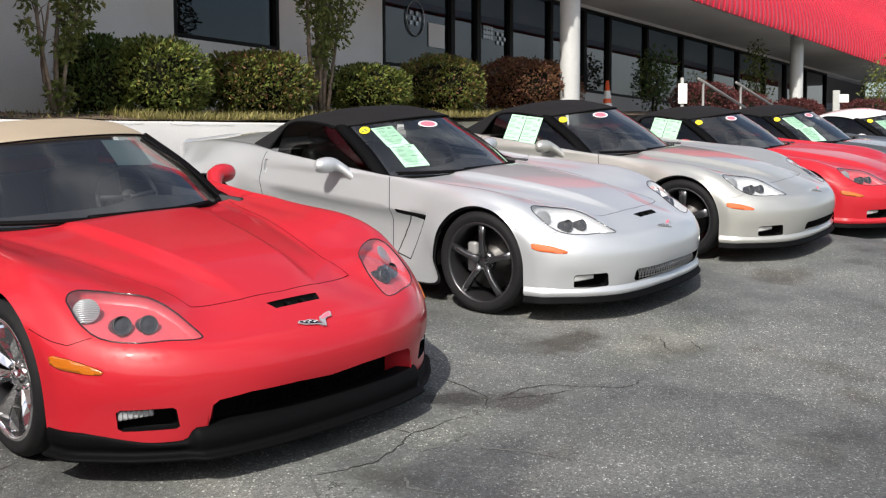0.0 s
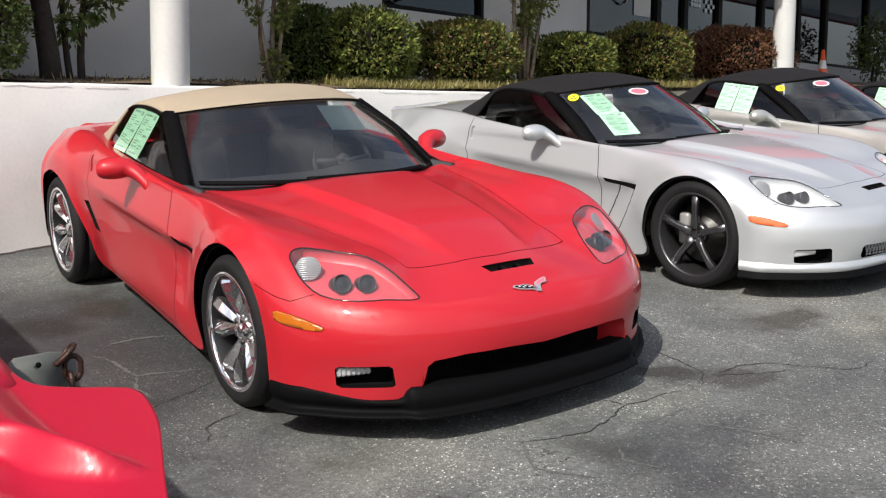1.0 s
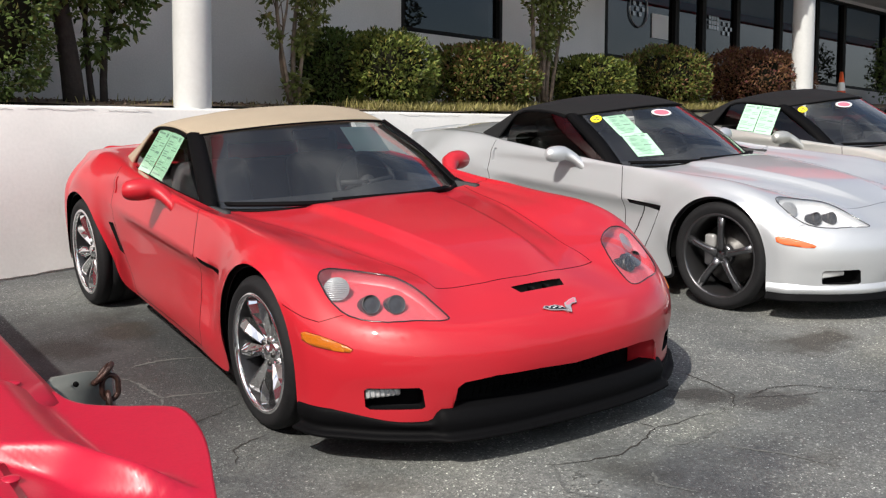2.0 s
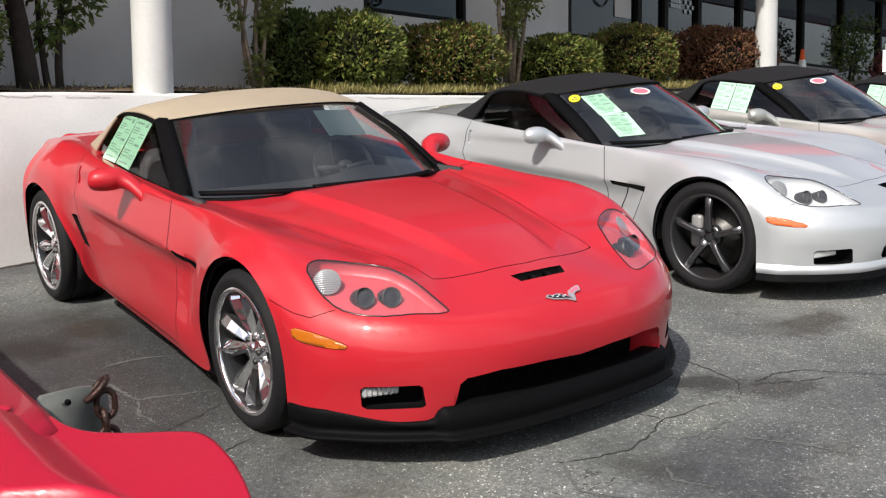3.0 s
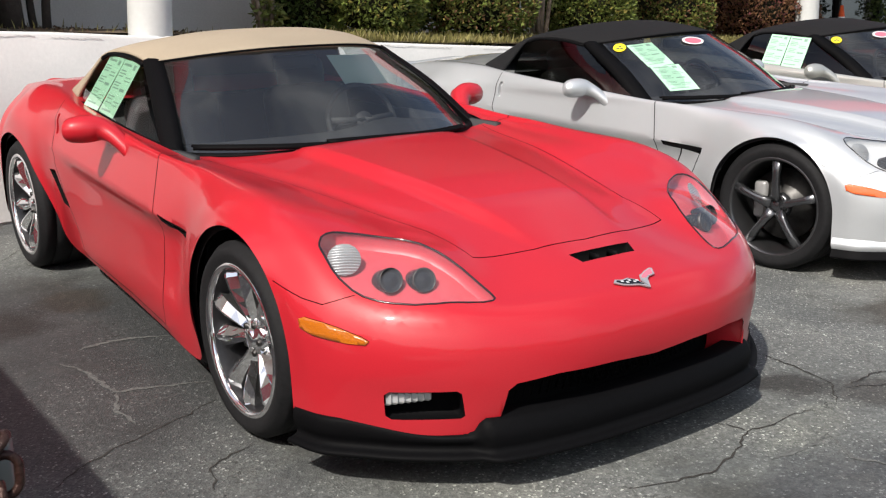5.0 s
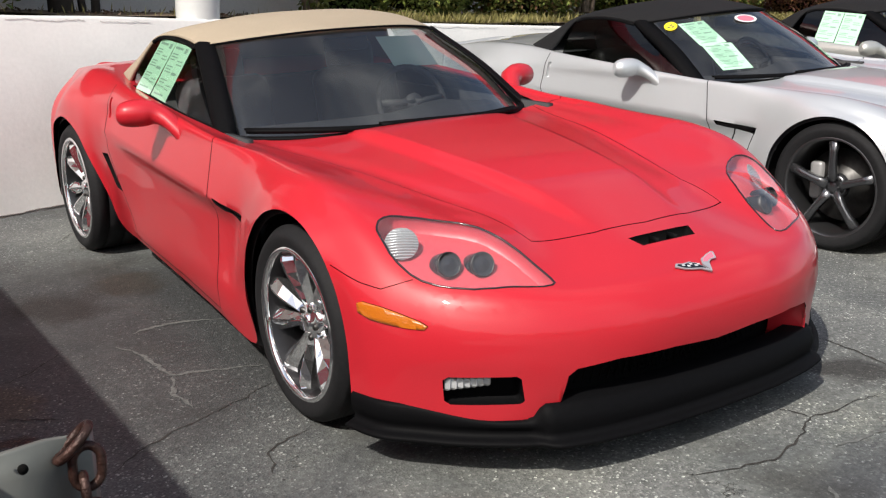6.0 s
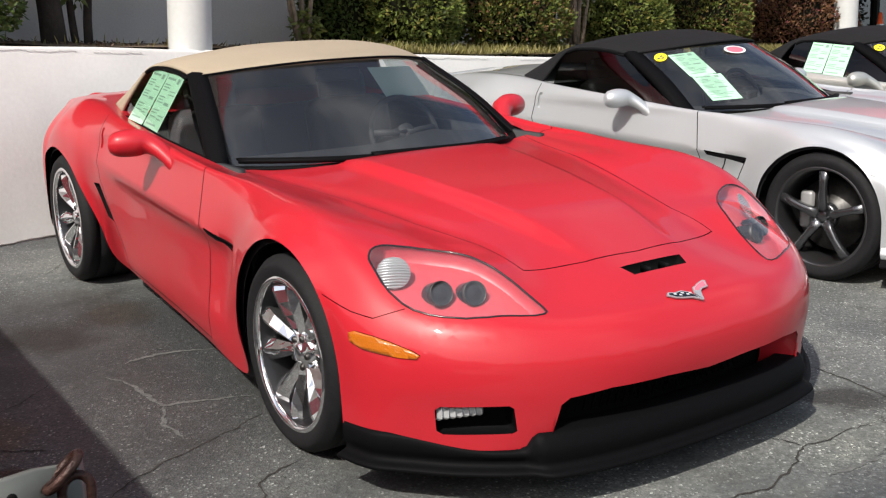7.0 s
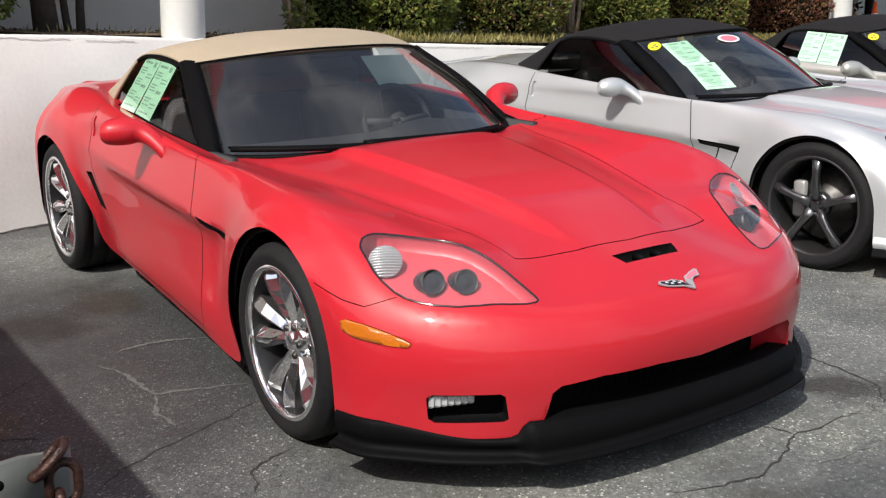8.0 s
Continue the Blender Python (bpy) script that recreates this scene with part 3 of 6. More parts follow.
def build_shell(nose):
    """The body's outer skin, split at its shut lines into panels; the cut-out pieces come along by name."""
    g = body_grid()
    bm = sheet(g)
    mid = g.shape[1] // 2
    bm.faces.ensure_lookup_table()
    cols = g.shape[1] - 1
    gone = [f for n, f in enumerate(bm.faces) if 14 * SU <= n // cols < 18 * SU + 2 and abs(n % cols + 0.5 - mid) < 3 * SV]
    bmesh.ops.delete(bm, geom=gone, context="FACES")
    bmesh.ops.recalc_face_normals(bm, faces=bm.faces)
    if sum(f.normal.z for f in bm.faces) < 0:
        bmesh.ops.reverse_faces(bm, faces=bm.faces)
    pieces = {}
    top = lambda f: f.normal.z > 0.12
    front = lambda f: f.calc_center_median().y < -0.45 and f.normal.y < -0.15
    for s in (1, -1):
        on = lambda f, s=s: f.calc_center_median().x * s > 0.6
        pieces["lamp", s] = taken(bm, cut(bm, both(rounded(LAMP), s), (0, 1), lambda f, s=s: top(f) and f.calc_center_median().x * s > 0.3))
        pieces["marker", s] = taken(bm, cut(bm, rounded(MARKER), (1, 2), on))
        pieces["fog", s] = taken(bm, cut(bm, both([(0.608, 0.238), (0.618, 0.230), (0.772, 0.226), (0.785, 0.236), (0.790, 0.300), (0.780, 0.311), (0.632, 0.316), (0.620, 0.307)], s), (0, 2), front))
        pieces["intake", s] = taken(bm, cut(bm, INTAKE, (1, 2), on))
        pieces["gill", s] = taken(bm, cut(bm, GILL, (1, 2), on))
        if nose == "wide":
            taken(bm, cut(bm, both([(0.0, 0.175), (0.505, 0.175), (0.515, 0.22), (0.503, 0.308), (0.480, 0.328), (0.36, 0.343), (0.17, 0.343), (0.0, 0.332)], s), (0, 2), front)).free()
        else:
            z0, z1, w = (0.238, 0.318, 0.43) if nose == "sport" else (0.245, 0.312, 0.36)
            taken(bm, cut(bm, both([(0.0, z0), (w - 0.02, z0), (w, z0 + 0.02), (w, z1 - 0.015), (w - 0.015, z1), (0.0, z1)], s), (0, 2), front)).free()
        groove(bm, both(HOOD_SIDE, s), 0.0030, (0, 1), lambda f, s=s: f.normal.z > 0.3 and f.calc_center_median().x * s > 0.2)
        groove(bm, both([(0.0, -0.592), (0.20, -0.578), (0.404, -0.531)], s), 0.0045, (0, 1), lambda f: f.normal.z > 0.3)
        for line in (DOOR_FRONT, DOOR_REAR, [(0.74, 0.18), (1.3, 0.185), (1.93, 0.20)]):
            groove(bm, line, 0.006, (1, 2), lambda f, s=s: f.calc_center_median().x * s > 0.74)
        groove(bm, [(-0.27, 0.585), (-0.38, 0.553), (-0.445, 0.541), (-0.50, 0.568)], 0.0024, (1, 2), lambda f, s=s: f.calc_center_median().x * s > 0.7)
        for a, b in () if nose == "wide" else (((0.475, 0.556), (0.593, 0.281)), ((0.608, 0.570), (0.717, 0.309)), ((0.593, 0.281), (0.717, 0.309))):
            groove(bm, [a, b], 0.008, (1, 2), on)
        pieces["handle", s] = taken(bm, cut(bm, [(2.052, 0.858), (2.080, 0.856), (2.092, 0.762), (2.066, 0.760)], (1, 2), on))
    if nose != "plain":
        pieces["vent", 0] = taken(bm, cut(bm, [(-0.110, -0.697), (0.110, -0.697), (0.127, -0.650), (-0.127, -0.650)], (0, 1), top))
    for isle in islands(bm):
        c = sum((f.calc_center_median() * f.calc_area() for f in isle), Vector()) / max(sum(f.calc_area() for f in isle), 1e-9)
        y0 = min(v.co.y for f in isle for v in f.verts)
        if abs(c.x) < 0.1 and c.y < 0.6 and y0 > -0.65:
            key = "hood"
        elif abs(c.x) < 0.2:
            key = "body"
        elif 0.9 < c.y < 1.9 and len(isle) > 40:
            key = "door"
        else:
            key = "body"
        name = (key, 0 if key != "door" else (1 if c.x > 0 else -1))
        out = pieces.setdefault(name, bmesh.new())
        made = {}
        for f in isle:
            out.faces.new([made.get(v) or made.setdefault(v, out.verts.new(v.co)) for v in f.verts])
    bm.free()
    return pieces, g


def sunk(bm, depth, towards):
    """A recess behind a cut-out: its floor set back, with walls up to the rim."""
    rim = [e for e in bm.edges if len(e.link_faces) == 1]
    r = bmesh.ops.extrude_edge_only(bm, edges=rim)
    edge = [v for v in r["geom"] if isinstance(v, bmesh.types.BMVert)]
    old = {v: v.co.copy() for v in edge}
    for v in bm.verts:
        if v not in old:
            v.co += Vector(towards) * depth
    return bm


def rim_loop(bm):
    """The outline of a piece, in order."""
    nexts = {}
    for e in bm.edges:
        if len(e.link_faces) == 1:
            p, q = e.verts
            for a, b in ((p, q), (q, p)):
                nexts.setdefault(a, []).append(b)
    start = next(iter(nexts))
    loop, last, here = [start], None, start
    while True:
        ways = [v for v in nexts[here] if v is not last]
        if not ways or ways[0] is start or len(loop) > 500:
            break
        last, here = here, ways[0]
        loop.append(here)
    pts = [v.co.copy() for v in loop]
    out = [pts[0]]
    for p in pts[1:]:
        if (p - out[-1]).length > 0.006:
            out.append(p)
    return out


def shell_meshes(nose):
    if (nose, "done") in MESHES:
        return
    pieces, g = build_shell(nose)
    inner = g.copy()
    centre = np.array((0, 0, 0.45))
    inner[..., 0] *= 0.972
    inner[..., 2] -= 0.018
    inner[..., 1] += np.where(inner[..., 1] < -0.3, 0.02, 0)
    bm = sheet(inner)
    bm.faces.ensure_lookup_table()
    cols, mid = g.shape[1] - 1, g.shape[1] // 2
    gone = [f for n, f in enumerate(bm.faces) if (14 * SU <= n // cols < 18 * SU + 2 and abs(n % cols + 0.5 - mid) < 3 * SV) or n // cols < 4 * SU - 1 or (abs(abs(f.calc_center_median().x) - 0.63) < 0.24 and f.calc_center_median().y < -0.22) or (abs(f.calc_center_median().x) < 0.16 and f.calc_center_median().y < -0.6)]
    bmesh.ops.delete(bm, geom=gone, context="FACES")
    MESHES[nose, "lining", 0] = to_mesh(bm, "lining")
    for (key, s), bm in pieces.items():
        bmesh.ops.recalc_face_normals(bm, faces=bm.faces)
        if key == "lamp":
            cover = bm.copy()
            MESHES[nose, "cover", s] = to_mesh(cover, "cover")
            gasket = bmesh.new()
            tube(gasket, rim_loop(bm), 0.0034, 6, True)
            MESHES[nose, "gasket", s] = to_mesh(gasket, "gasket")
            sunk(bm, 0.056, (-0.15 * s, 0.35, -0.92))
        elif key == "fog":
            sunk(bm, 0.07, (-0.3 * s, 0.9, 0))
        elif key == "vent":
            sunk(bm, 0.035, (0, 0.3, -0.9))
        elif key in ("gill", "intake", "handle"):
            sunk(bm, 0.022, (-s, 0, 0))
        elif key == "marker":
            for v in bm.verts:
                v.co.x += 0.004 * s
                v.co.y -= 0.002
            solid(bm, 0.006)
        MESHES[nose, key, s] = to_mesh(bm, key)
    MESHES[nose, "done"] = True


def cached(key, make, smooth=True):
    if key not in MESHES:
        MESHES[key] = to_mesh(make(), key[0] if isinstance(key, tuple) else key, smooth)
    return MESHES[key]


# -- wheels, with the axle along x and the outer side at +x
def tyre_bm(r, w):
    bm = bmesh.new()
    rim = r - 0.072
    p = [(-w / 2, rim), (-w / 2 - 0.004, rim + 0.03), (-w / 2 + 0.004, r - 0.02), (-w / 2 + 0.022, r - 0.003)]
    for n in range(7):  # tread with four grooves
        x0 = -w / 2 + 0.03 + n * (w - 0.06) / 6
        p += [(x0 - 0.004, r), (x0 - 0.003, r - 0.006), (x0 + 0.003, r - 0.006), (x0 + 0.004, r)] if n % 2 else [(x0, r)]
    p += [(w / 2 - 0.022, r - 0.003), (w / 2 - 0.004, r - 0.02), (w / 2 + 0.003, rim + 0.045), (w / 2 + 0.004, rim + 0.03), (w / 2 - 0.001, rim + 0.012), (w / 2 - 0.006, rim)]
    lathe(bm, p, 56)
    return bm


def rim_bm(r, w):
    rim = r - 0.072
    bm = bmesh.new()
    x = w / 2
    lathe(bm, [(x - 0.008, rim + 0.004), (x - 0.002, rim - 0.004), (x - 0.006, rim - 0.011), (x - 0.02, rim - 0.016), (x - 0.05, rim - 0.022), (0.0, rim - 0.030), (-x + 0.03, rim - 0.022), (-x, rim)], 56)
    return bm


def lip_ring_bm(r, w):
    rim, x = r - 0.072, w / 2
    bm = bmesh.new()
    lathe(bm, [(x - 0.006, rim + 0.005), (x + 0.001, rim - 0.003), (x - 0.003, rim - 0.012), (x - 0.014, rim - 0.016), (x - 0.026, rim - 0.014)], 56)
    return bm


def spoke_bm(r, w, style):
    """One spoke with a ridge along its middle, standing up along z."""
    rim, x = r - 0.072, w / 2
    bm = bmesh.new()
    if style == "chrome":  # a forked spoke: two faceted prongs with a deep groove between them
        for side in (1, -1):
            rows = [(0.030, 0.010, 0.013, x - 0.058), (0.075, 0.019, 0.018, x - 0.046), (0.120, 0.032, 0.026, x - 0.032), (0.165, 0.044, 0.034, x - 0.020), (0.205, 0.055, 0.040, x - 0.016), (rim - 0.006, 0.064, 0.042, x - 0.026)]
            rings = []
            for z, mid, h, front in rows:
                prof = [(front - 0.055, mid - h * 0.8), (front - 0.026, mid - h), (front - 0.002, mid - h * 0.15), (front, mid + h * 0.10), (front - 0.022, mid + h), (front - 0.055, mid + h * 0.9)]
                rings.append([bm.verts.new((a, b * side, z)) for a, b in prof])
            for a, b in zip(rings, rings[1:]):
                for k in range(6):
                    bm.faces.new((a[k], a[(k + 1) % 6], b[(k + 1) % 6], b[k]))
            bm.faces.new(rings[0][::-1])
            bm.faces.new(rings[-1])
        bmesh.ops.recalc_face_normals(bm, faces=bm.faces)
        return bm
    if style == "star":
        rows = [(0.030, 0.028, x - 0.030), (0.080, 0.021, x - 0.020), (0.130, 0.018, x - 0.016), (0.180, 0.019, x - 0.016), (rim - 0.010, 0.026, x - 0.020)]
    else:
        rows = [(0.030, 0.030, x - 0.045), (0.080, 0.028, x - 0.030), (0.130, 0.029, x - 0.022), (0.180, 0.032, x - 0.020), (rim - 0.010, 0.036, x - 0.024)]
    rings = []
    for z, h, front in rows:
        dip = -0.007
        prof = [(front - 0.035, -h), (front - 0.004, -h), (front, -h * 0.8), (front - dip, 0.0), (front, h * 0.8), (front - 0.004, h), (front - 0.035, h)]
        rings.append([bm.verts.new((a, b, z)) for a, b in prof])
    for a, b in zip(rings, rings[1:]):
        for k in range(len(a)):
            bm.faces.new((a[k], a[(k + 1) % len(a)], b[(k + 1) % len(a)], b[k]))
    bm.faces.new(rings[0][::-1])
    bm.faces.new(rings[-1])
    bmesh.ops.recalc_face_normals(bm, faces=bm.faces)
    return bm


def hub_bm(w):
    bm = bmesh.new()
    x = w / 2
    lathe(bm, [(x - 0.085, 0.072), (x - 0.060, 0.068), (x - 0.052, 0.056), (x - 0.047, 0.034), (x - 0.040, 0.031), (x - 0.036, 0.026), (x - 0.036, 0.0001)], 30)
    return bm


def disc_bm(r):
    bm = bmesh.new()
    lathe(bm, [(-0.014, 0.075), (-0.014, r), (0.014, r), (0.014, 0.095), (0.045, 0.090), (0.045, 0.0001)], 44)
    return bm


def caliper_bm():
    bm = bmesh.new()
    box(bm, (0.075, 0.075, 0.20), (0.01, 0.135, 0.0), 0.018)
    box(bm, (0.02, 0.05, 0.05), (0.05, 0.14, 0.05), 0.008)
    box(bm, (0.02, 0.05, 0.05), (0.05, 0.14, -0.05), 0.008)
    return bm


def lug_bm(x):
    bm = bmesh.new()
    lathe(bm, [(x - 0.062, 0.0115), (x - 0.036, 0.011), (x - 0.033, 0.008), (x - 0.033, 0.0001)], 8)
    return bm


def add_wheel(car, at, r, w, side, style, spin, metal):
    m = Matrix.Translation(at) @ Matrix.Rotation(0 if side > 0 else math.pi, 4, "Z") @ Matrix.Rotation(spin, 4, "X")
    wheel = link("wheel", cached(("rim", r, w), lambda: rim_bm(r, w)), SHADED_BARREL if style == "chrome" else RIM_GREY, car)
    wheel.matrix_basis = m
    if style == "chrome":
        link("rim_lip", cached(("lip", r, w), lambda: lip_ring_bm(r, w)), metal, wheel, "bright chrome rim edge")
    link("tyre", cached(("tyre", r, w), lambda: tyre_bm(r, w)), RUBBER, wheel, "black low-profile tyre")
    for k in range(5):
        s = link("spoke", cached(("spoke", r, w, style), lambda: spoke_bm(r, w, style), style != "chrome"), metal, wheel)
        s.matrix_basis = Matrix.Rotation(k * math.tau / 5, 4, "X")
        lug = link("lug_nut", cached(("lug", w), lambda: lug_bm(w / 2)), STEEL, wheel)
        lug.matrix_basis = Matrix.Rotation((k + 0.5) * math.tau / 5, 4, "X") @ Matrix.Translation((-0.010, 0, 0.050))
    link("hub_cap", cached(("hub", w), lambda: hub_bm(w)), metal, wheel)
    turn = Matrix.Rotation(-spin, 4, "X")
    disc = link("brake_disc", cached(("disc", r), lambda: disc_bm(r - 0.145)), STEEL, wheel, "grey steel brake disc")
    disc.matrix_basis = turn @ Matrix.Translation((0.0, 0, 0))
    cal = link("brake_caliper", cached("caliper", caliper_bm), CALIPER, wheel, "silver brake caliper")
    # calipers sit on the rear side of the front axle
    cal.matrix_basis = turn @ Matrix.Rotation(0 if side > 0 else math.pi, 4, "Z") @ Matrix.Translation((0.012 * side, 0, 0.01))
    return wheel


# -- nose trim
def ring_sheet(points, rows):
    """A band along a plan line (for x >= 0), mirrored; rows give forward offset and height."""
    base = spline(np.array(points), 14)
    full = np.concatenate([(base[1:] * np.array((-1, 1)))[::-1], base])
    tang = np.gradient(full, axis=0)
    nrm = np.stack([tang[:, 1], -tang[:, 0]], 1)
    nrm /= np.linalg.norm(nrm, axis=1)[:, None]
    return np.array([[(p[0] + n[0] * o, p[1] + n[1] * o, z) for p, n in zip(full, nrm)] for o, z in rows])


CHIN = [(0.0, -0.864), (0.30, -0.850), (0.543, -0.797), (0.720, -0.677), (0.841, -0.550), (0.908, -0.465), (0.936, -0.352)]


def cavity_bm():
    """The dark space behind the mouth, which follows the nose."""
    return sheet(ring_sheet(CHIN[:5], [(-0.015, 0.172), (-0.11, 0.175), (-0.12, 0.30), (-0.10, 0.43), (-0.03, 0.44)]))


def cheek_bm(s):
    """The painted inner side of the mouth, curving back into it."""
    rows = []
    for z, x0, y0 in ((0.170, 0.506, -0.800), (0.22, 0.518, -0.806), (0.27, 0.514, -0.812), (0.312, 0.506, -0.812), (0.335, 0.485, -0.815)):
        rows.append([((x0 - dx) * s, y0 + dy, z) for dx, dy in ((-0.004, -0.002), (0.012, 0.018), (0.040, 0.045), (0.075, 0.085))])
    return sheet(np.array(rows))


def splitter_bm():
    """The deep black chin: a rounded upper roll in the middle and a thin lip that sticks out below."""
    g = ring_sheet(CHIN, [(-0.060, 0.182), (-0.004, 0.178), (0.005, 0.173), (0.006, 0.164), (0.002, 0.156), (-0.006, 0.148), (-0.006, 0.132), (0.014, 0.127), (0.030, 0.124), (0.033, 0.116), (0.025, 0.109), (-0.06, 0.109)])
    for row in g:
        for p in row:
            w = smooth_step(0.590, 0.560, abs(p[0]))
            if p[2] > 0.151:
                q = smooth_step(0.150, 0.182, p[2])
                p[2] += 0.050 * w * (0.25 + 0.75 * q)
                p[1] -= 0.032 * w * (1 - 0.95 * q)
                p[2] += 0.040 * smooth_step(0.66, 0.88, abs(p[0])) * q
            else:
                p[1] -= 0.030 * w
    return sheet(g)


def thin_lip_bm():
    g = ring_sheet(CHIN, [(-0.05, 0.176), (0.003, 0.174), (0.010, 0.160), (0.018, 0.146), (0.026, 0.140), (0.026, 0.132), (0.012, 0.127), (-0.08, 0.126)])
    return sheet(g)


def grille_bm(half, z0, z1, y):
    """A fine honeycomb of crossing bars, set back in the opening."""
    bm = bmesh.new()
    n = int(half * 2 / 0.014)
    for k in range(n + 1):
        x = -half + k * 2 * half / n
        box(bm, (0.005, 0.006, z1 - z0), (x, y + 0.30 * x * x, (z0 + z1) / 2), 0, Matrix.Rotation(0.35 if k % 2 else -0.35, 4, "Y"))
    for k in range(5):
        z = z0 + (k + 0.5) * (z1 - z0) / 5
        for j in range(12):
            xa, xb = -half + j * half / 6, -half + (j + 1) * half / 6
            ya, yb = y + 0.3 * xa * xa, y + 0.3 * xb * xb
            tube(bm, [(xa, ya, z), (xb, yb, z)], 0.003, 4)
    return bm


def signal_bm():
    """A round lens, nearly flat, with fine ribs across."""
    bm = bmesh.new()
    n, r = 25, 0.050
    rows = []
    for k in range(n):
        z = -r + 2 * r * k / (n - 1)
        half = math.sqrt(max(r * r - z * z, 1e-6))
        rows.append([(0.006 - 9.0 * (z * z + y * y) * 0.5 + 0.0032 * (k % 2), y, z) for y in np.linspace(-half, half, 13)])
    return sheet(np.array(rows), bm)


def fog_lens_bm(s):
    """Cut glass: one pane folded into upright prisms."""
    rows = []
    for k in range(15):
        x, y = 0.779 - 0.0078 * k, -0.612 - 0.0052 * k - (0.012 if k % 2 else 0.0)
        rows.append([(x * s, y + 0.012, 0.262 + 0.001 * k), (x * s, y, 0.270 + 0.001 * k), (x * s, y, 0.300), (x * s, y + 0.012, 0.306)])
    return sheet(np.array(rows))


def mirror_bm(s):
    """A door mirror: a long rounded shell that narrows into a curved arm."""
    bm = bmesh.new()
    rows = [(1.052, 1.345, 0.868, 0.012, 0.016), (1.046, 1.343, 0.868, 0.032, 0.032), (1.025, 1.340, 0.868, 0.050, 0.048), (0.985, 1.334, 0.869, 0.062, 0.056), (0.945, 1.324, 0.870, 0.064, 0.056), (0.912, 1.308, 0.868, 0.058, 0.050),
            (0.888, 1.284, 0.857, 0.047, 0.040), (0.868, 1.252, 0.838, 0.040, 0.034), (0.850, 1.222, 0.812, 0.038, 0.031), (0.832, 1.198, 0.784, 0.040, 0.033), (0.815, 1.180, 0.760, 0.044, 0.036)]
    line = spline(rows, 3)
    rings = []
    for k, (x, y, z, deep, high) in enumerate(line):
        a, b = line[max(k - 1, 0)][:3], line[min(k + 1, len(line) - 1)][:3]
        way = Vector(a - b).normalized()
        up = (Vector((0, 0, 1)) - way * way.z).normalized()
        side = up.cross(way)
        rings.append([bm.verts.new(Vector((x, y, z)) + side * deep * math.cos(t) * (1.0 if math.cos(t) * side.y < 0 or k > 15 else 0.75) + up * high * math.sin(t)) for t in (math.tau * j / 20 for j in range(20))])
    for a, b in zip(rings, rings[1:]):
        for j in range(20):
            bm.faces.new((a[j], a[(j + 1) % 20], b[(j + 1) % 20], b[j]))
    bm.faces.new(rings[0])
    bmesh.ops.scale(bm, vec=(s, 1, 1), verts=bm.verts)
    bmesh.ops.recalc_face_normals(bm, faces=bm.faces)
    return bm


# -- greenhouse
SCREEN_RAILS = [[(0, 0.640, 0.790), (0, 0.950, 0.995), (0, 1.235, 1.155)], [(0.25, 0.665, 0.788), (0.235, 0.968, 0.990), (0.21, 1.250, 1.151)],
                [(0.50, 0.775, 0.780), (0.455, 1.045, 0.972), (0.405, 1.325, 1.135)], [(0.66, 0.915, 0.777), (0.605, 1.155, 0.955), (0.535, 1.445, 1.112)], [(0.715, 1.005, 0.780), (0.655, 1.235, 0.945), (0.575, 1.535, 1.098)]]
TOP_RAILS = [[(0, 1.225, 1.162), (0, 1.45, 1.200), (0, 1.75, 1.222), (0, 2.10, 1.165), (0, 2.38, 1.03), (0, 2.52, 0.955)],
             [(0.22, 1.240, 1.158), (0.24, 1.46, 1.195), (0.25, 1.75, 1.216), (0.27, 2.09, 1.158), (0.32, 2.36, 1.025), (0.35, 2.49, 0.955)],
             [(0.42, 1.330, 1.140), (0.44, 1.52, 1.172), (0.45, 1.76, 1.190), (0.485, 2.08, 1.145), (0.545, 2.32, 1.025), (0.58, 2.45, 0.950)],
             [(0.545, 1.460, 1.118), (0.55, 1.60, 1.142), (0.556, 1.82, 1.165), (0.590, 2.08, 1.126), (0.650, 2.24, 1.020), (0.690, 2.38, 0.938)],
             [(0.596, 1.560, 1.100), (0.598, 1.72, 1.128), (0.604, 1.90, 1.136), (0.636, 2.045, 1.114), (0.708, 2.13, 0.985), (0.735, 2.18, 0.913)]]


def top_bm():
    g = patch(TOP_RAILS, 6, 5)
    bm = sheet(g)
    bmesh.ops.recalc_face_normals(bm, faces=bm.faces)
    if sum(f.normal.z for f in bm.faces) < 0:
        bmesh.ops.reverse_faces(bm, faces=bm.faces)
    return solid(bm, 0.016)


def screen_bm():
    return sheet(patch(SCREEN_RAILS, 8, 4))


def pillar_bm(s):
    """Screen pillar, wider at its foot."""
    bm = bmesh.new()
    rows = spline([(0.735, 1.020, 0.785), (0.672, 1.250, 0.945), (0.588, 1.555, 1.103)], 5)
    rings = []
    for n, p in enumerate(rows):
        w = 0.030 + 0.012 * (1 - n / (len(rows) - 1))
        prof = [(-0.036, -0.062, 0.004), (-0.036, -0.064, 0.012), (-0.014, -w * 0.8, 0.018), (0.012, -w * 0.4, 0.020), (0.026, w * 0.4, 0.010), (0.020, w, -0.012), (-0.02, w * 0.5, -0.025)]
        rings.append([bm.verts.new(((p[0] + a) * s, p[1] + b, p[2] + c)) for a, b, c in prof])
    for a, b in zip(rings, rings[1:]):
        for k in range(7):
            bm.faces.new((a[k], a[(k + 1) % 7], b[(k + 1) % 7], b[k]))
    bmesh.ops.recalc_face_normals(bm, faces=bm.faces)
    return bm


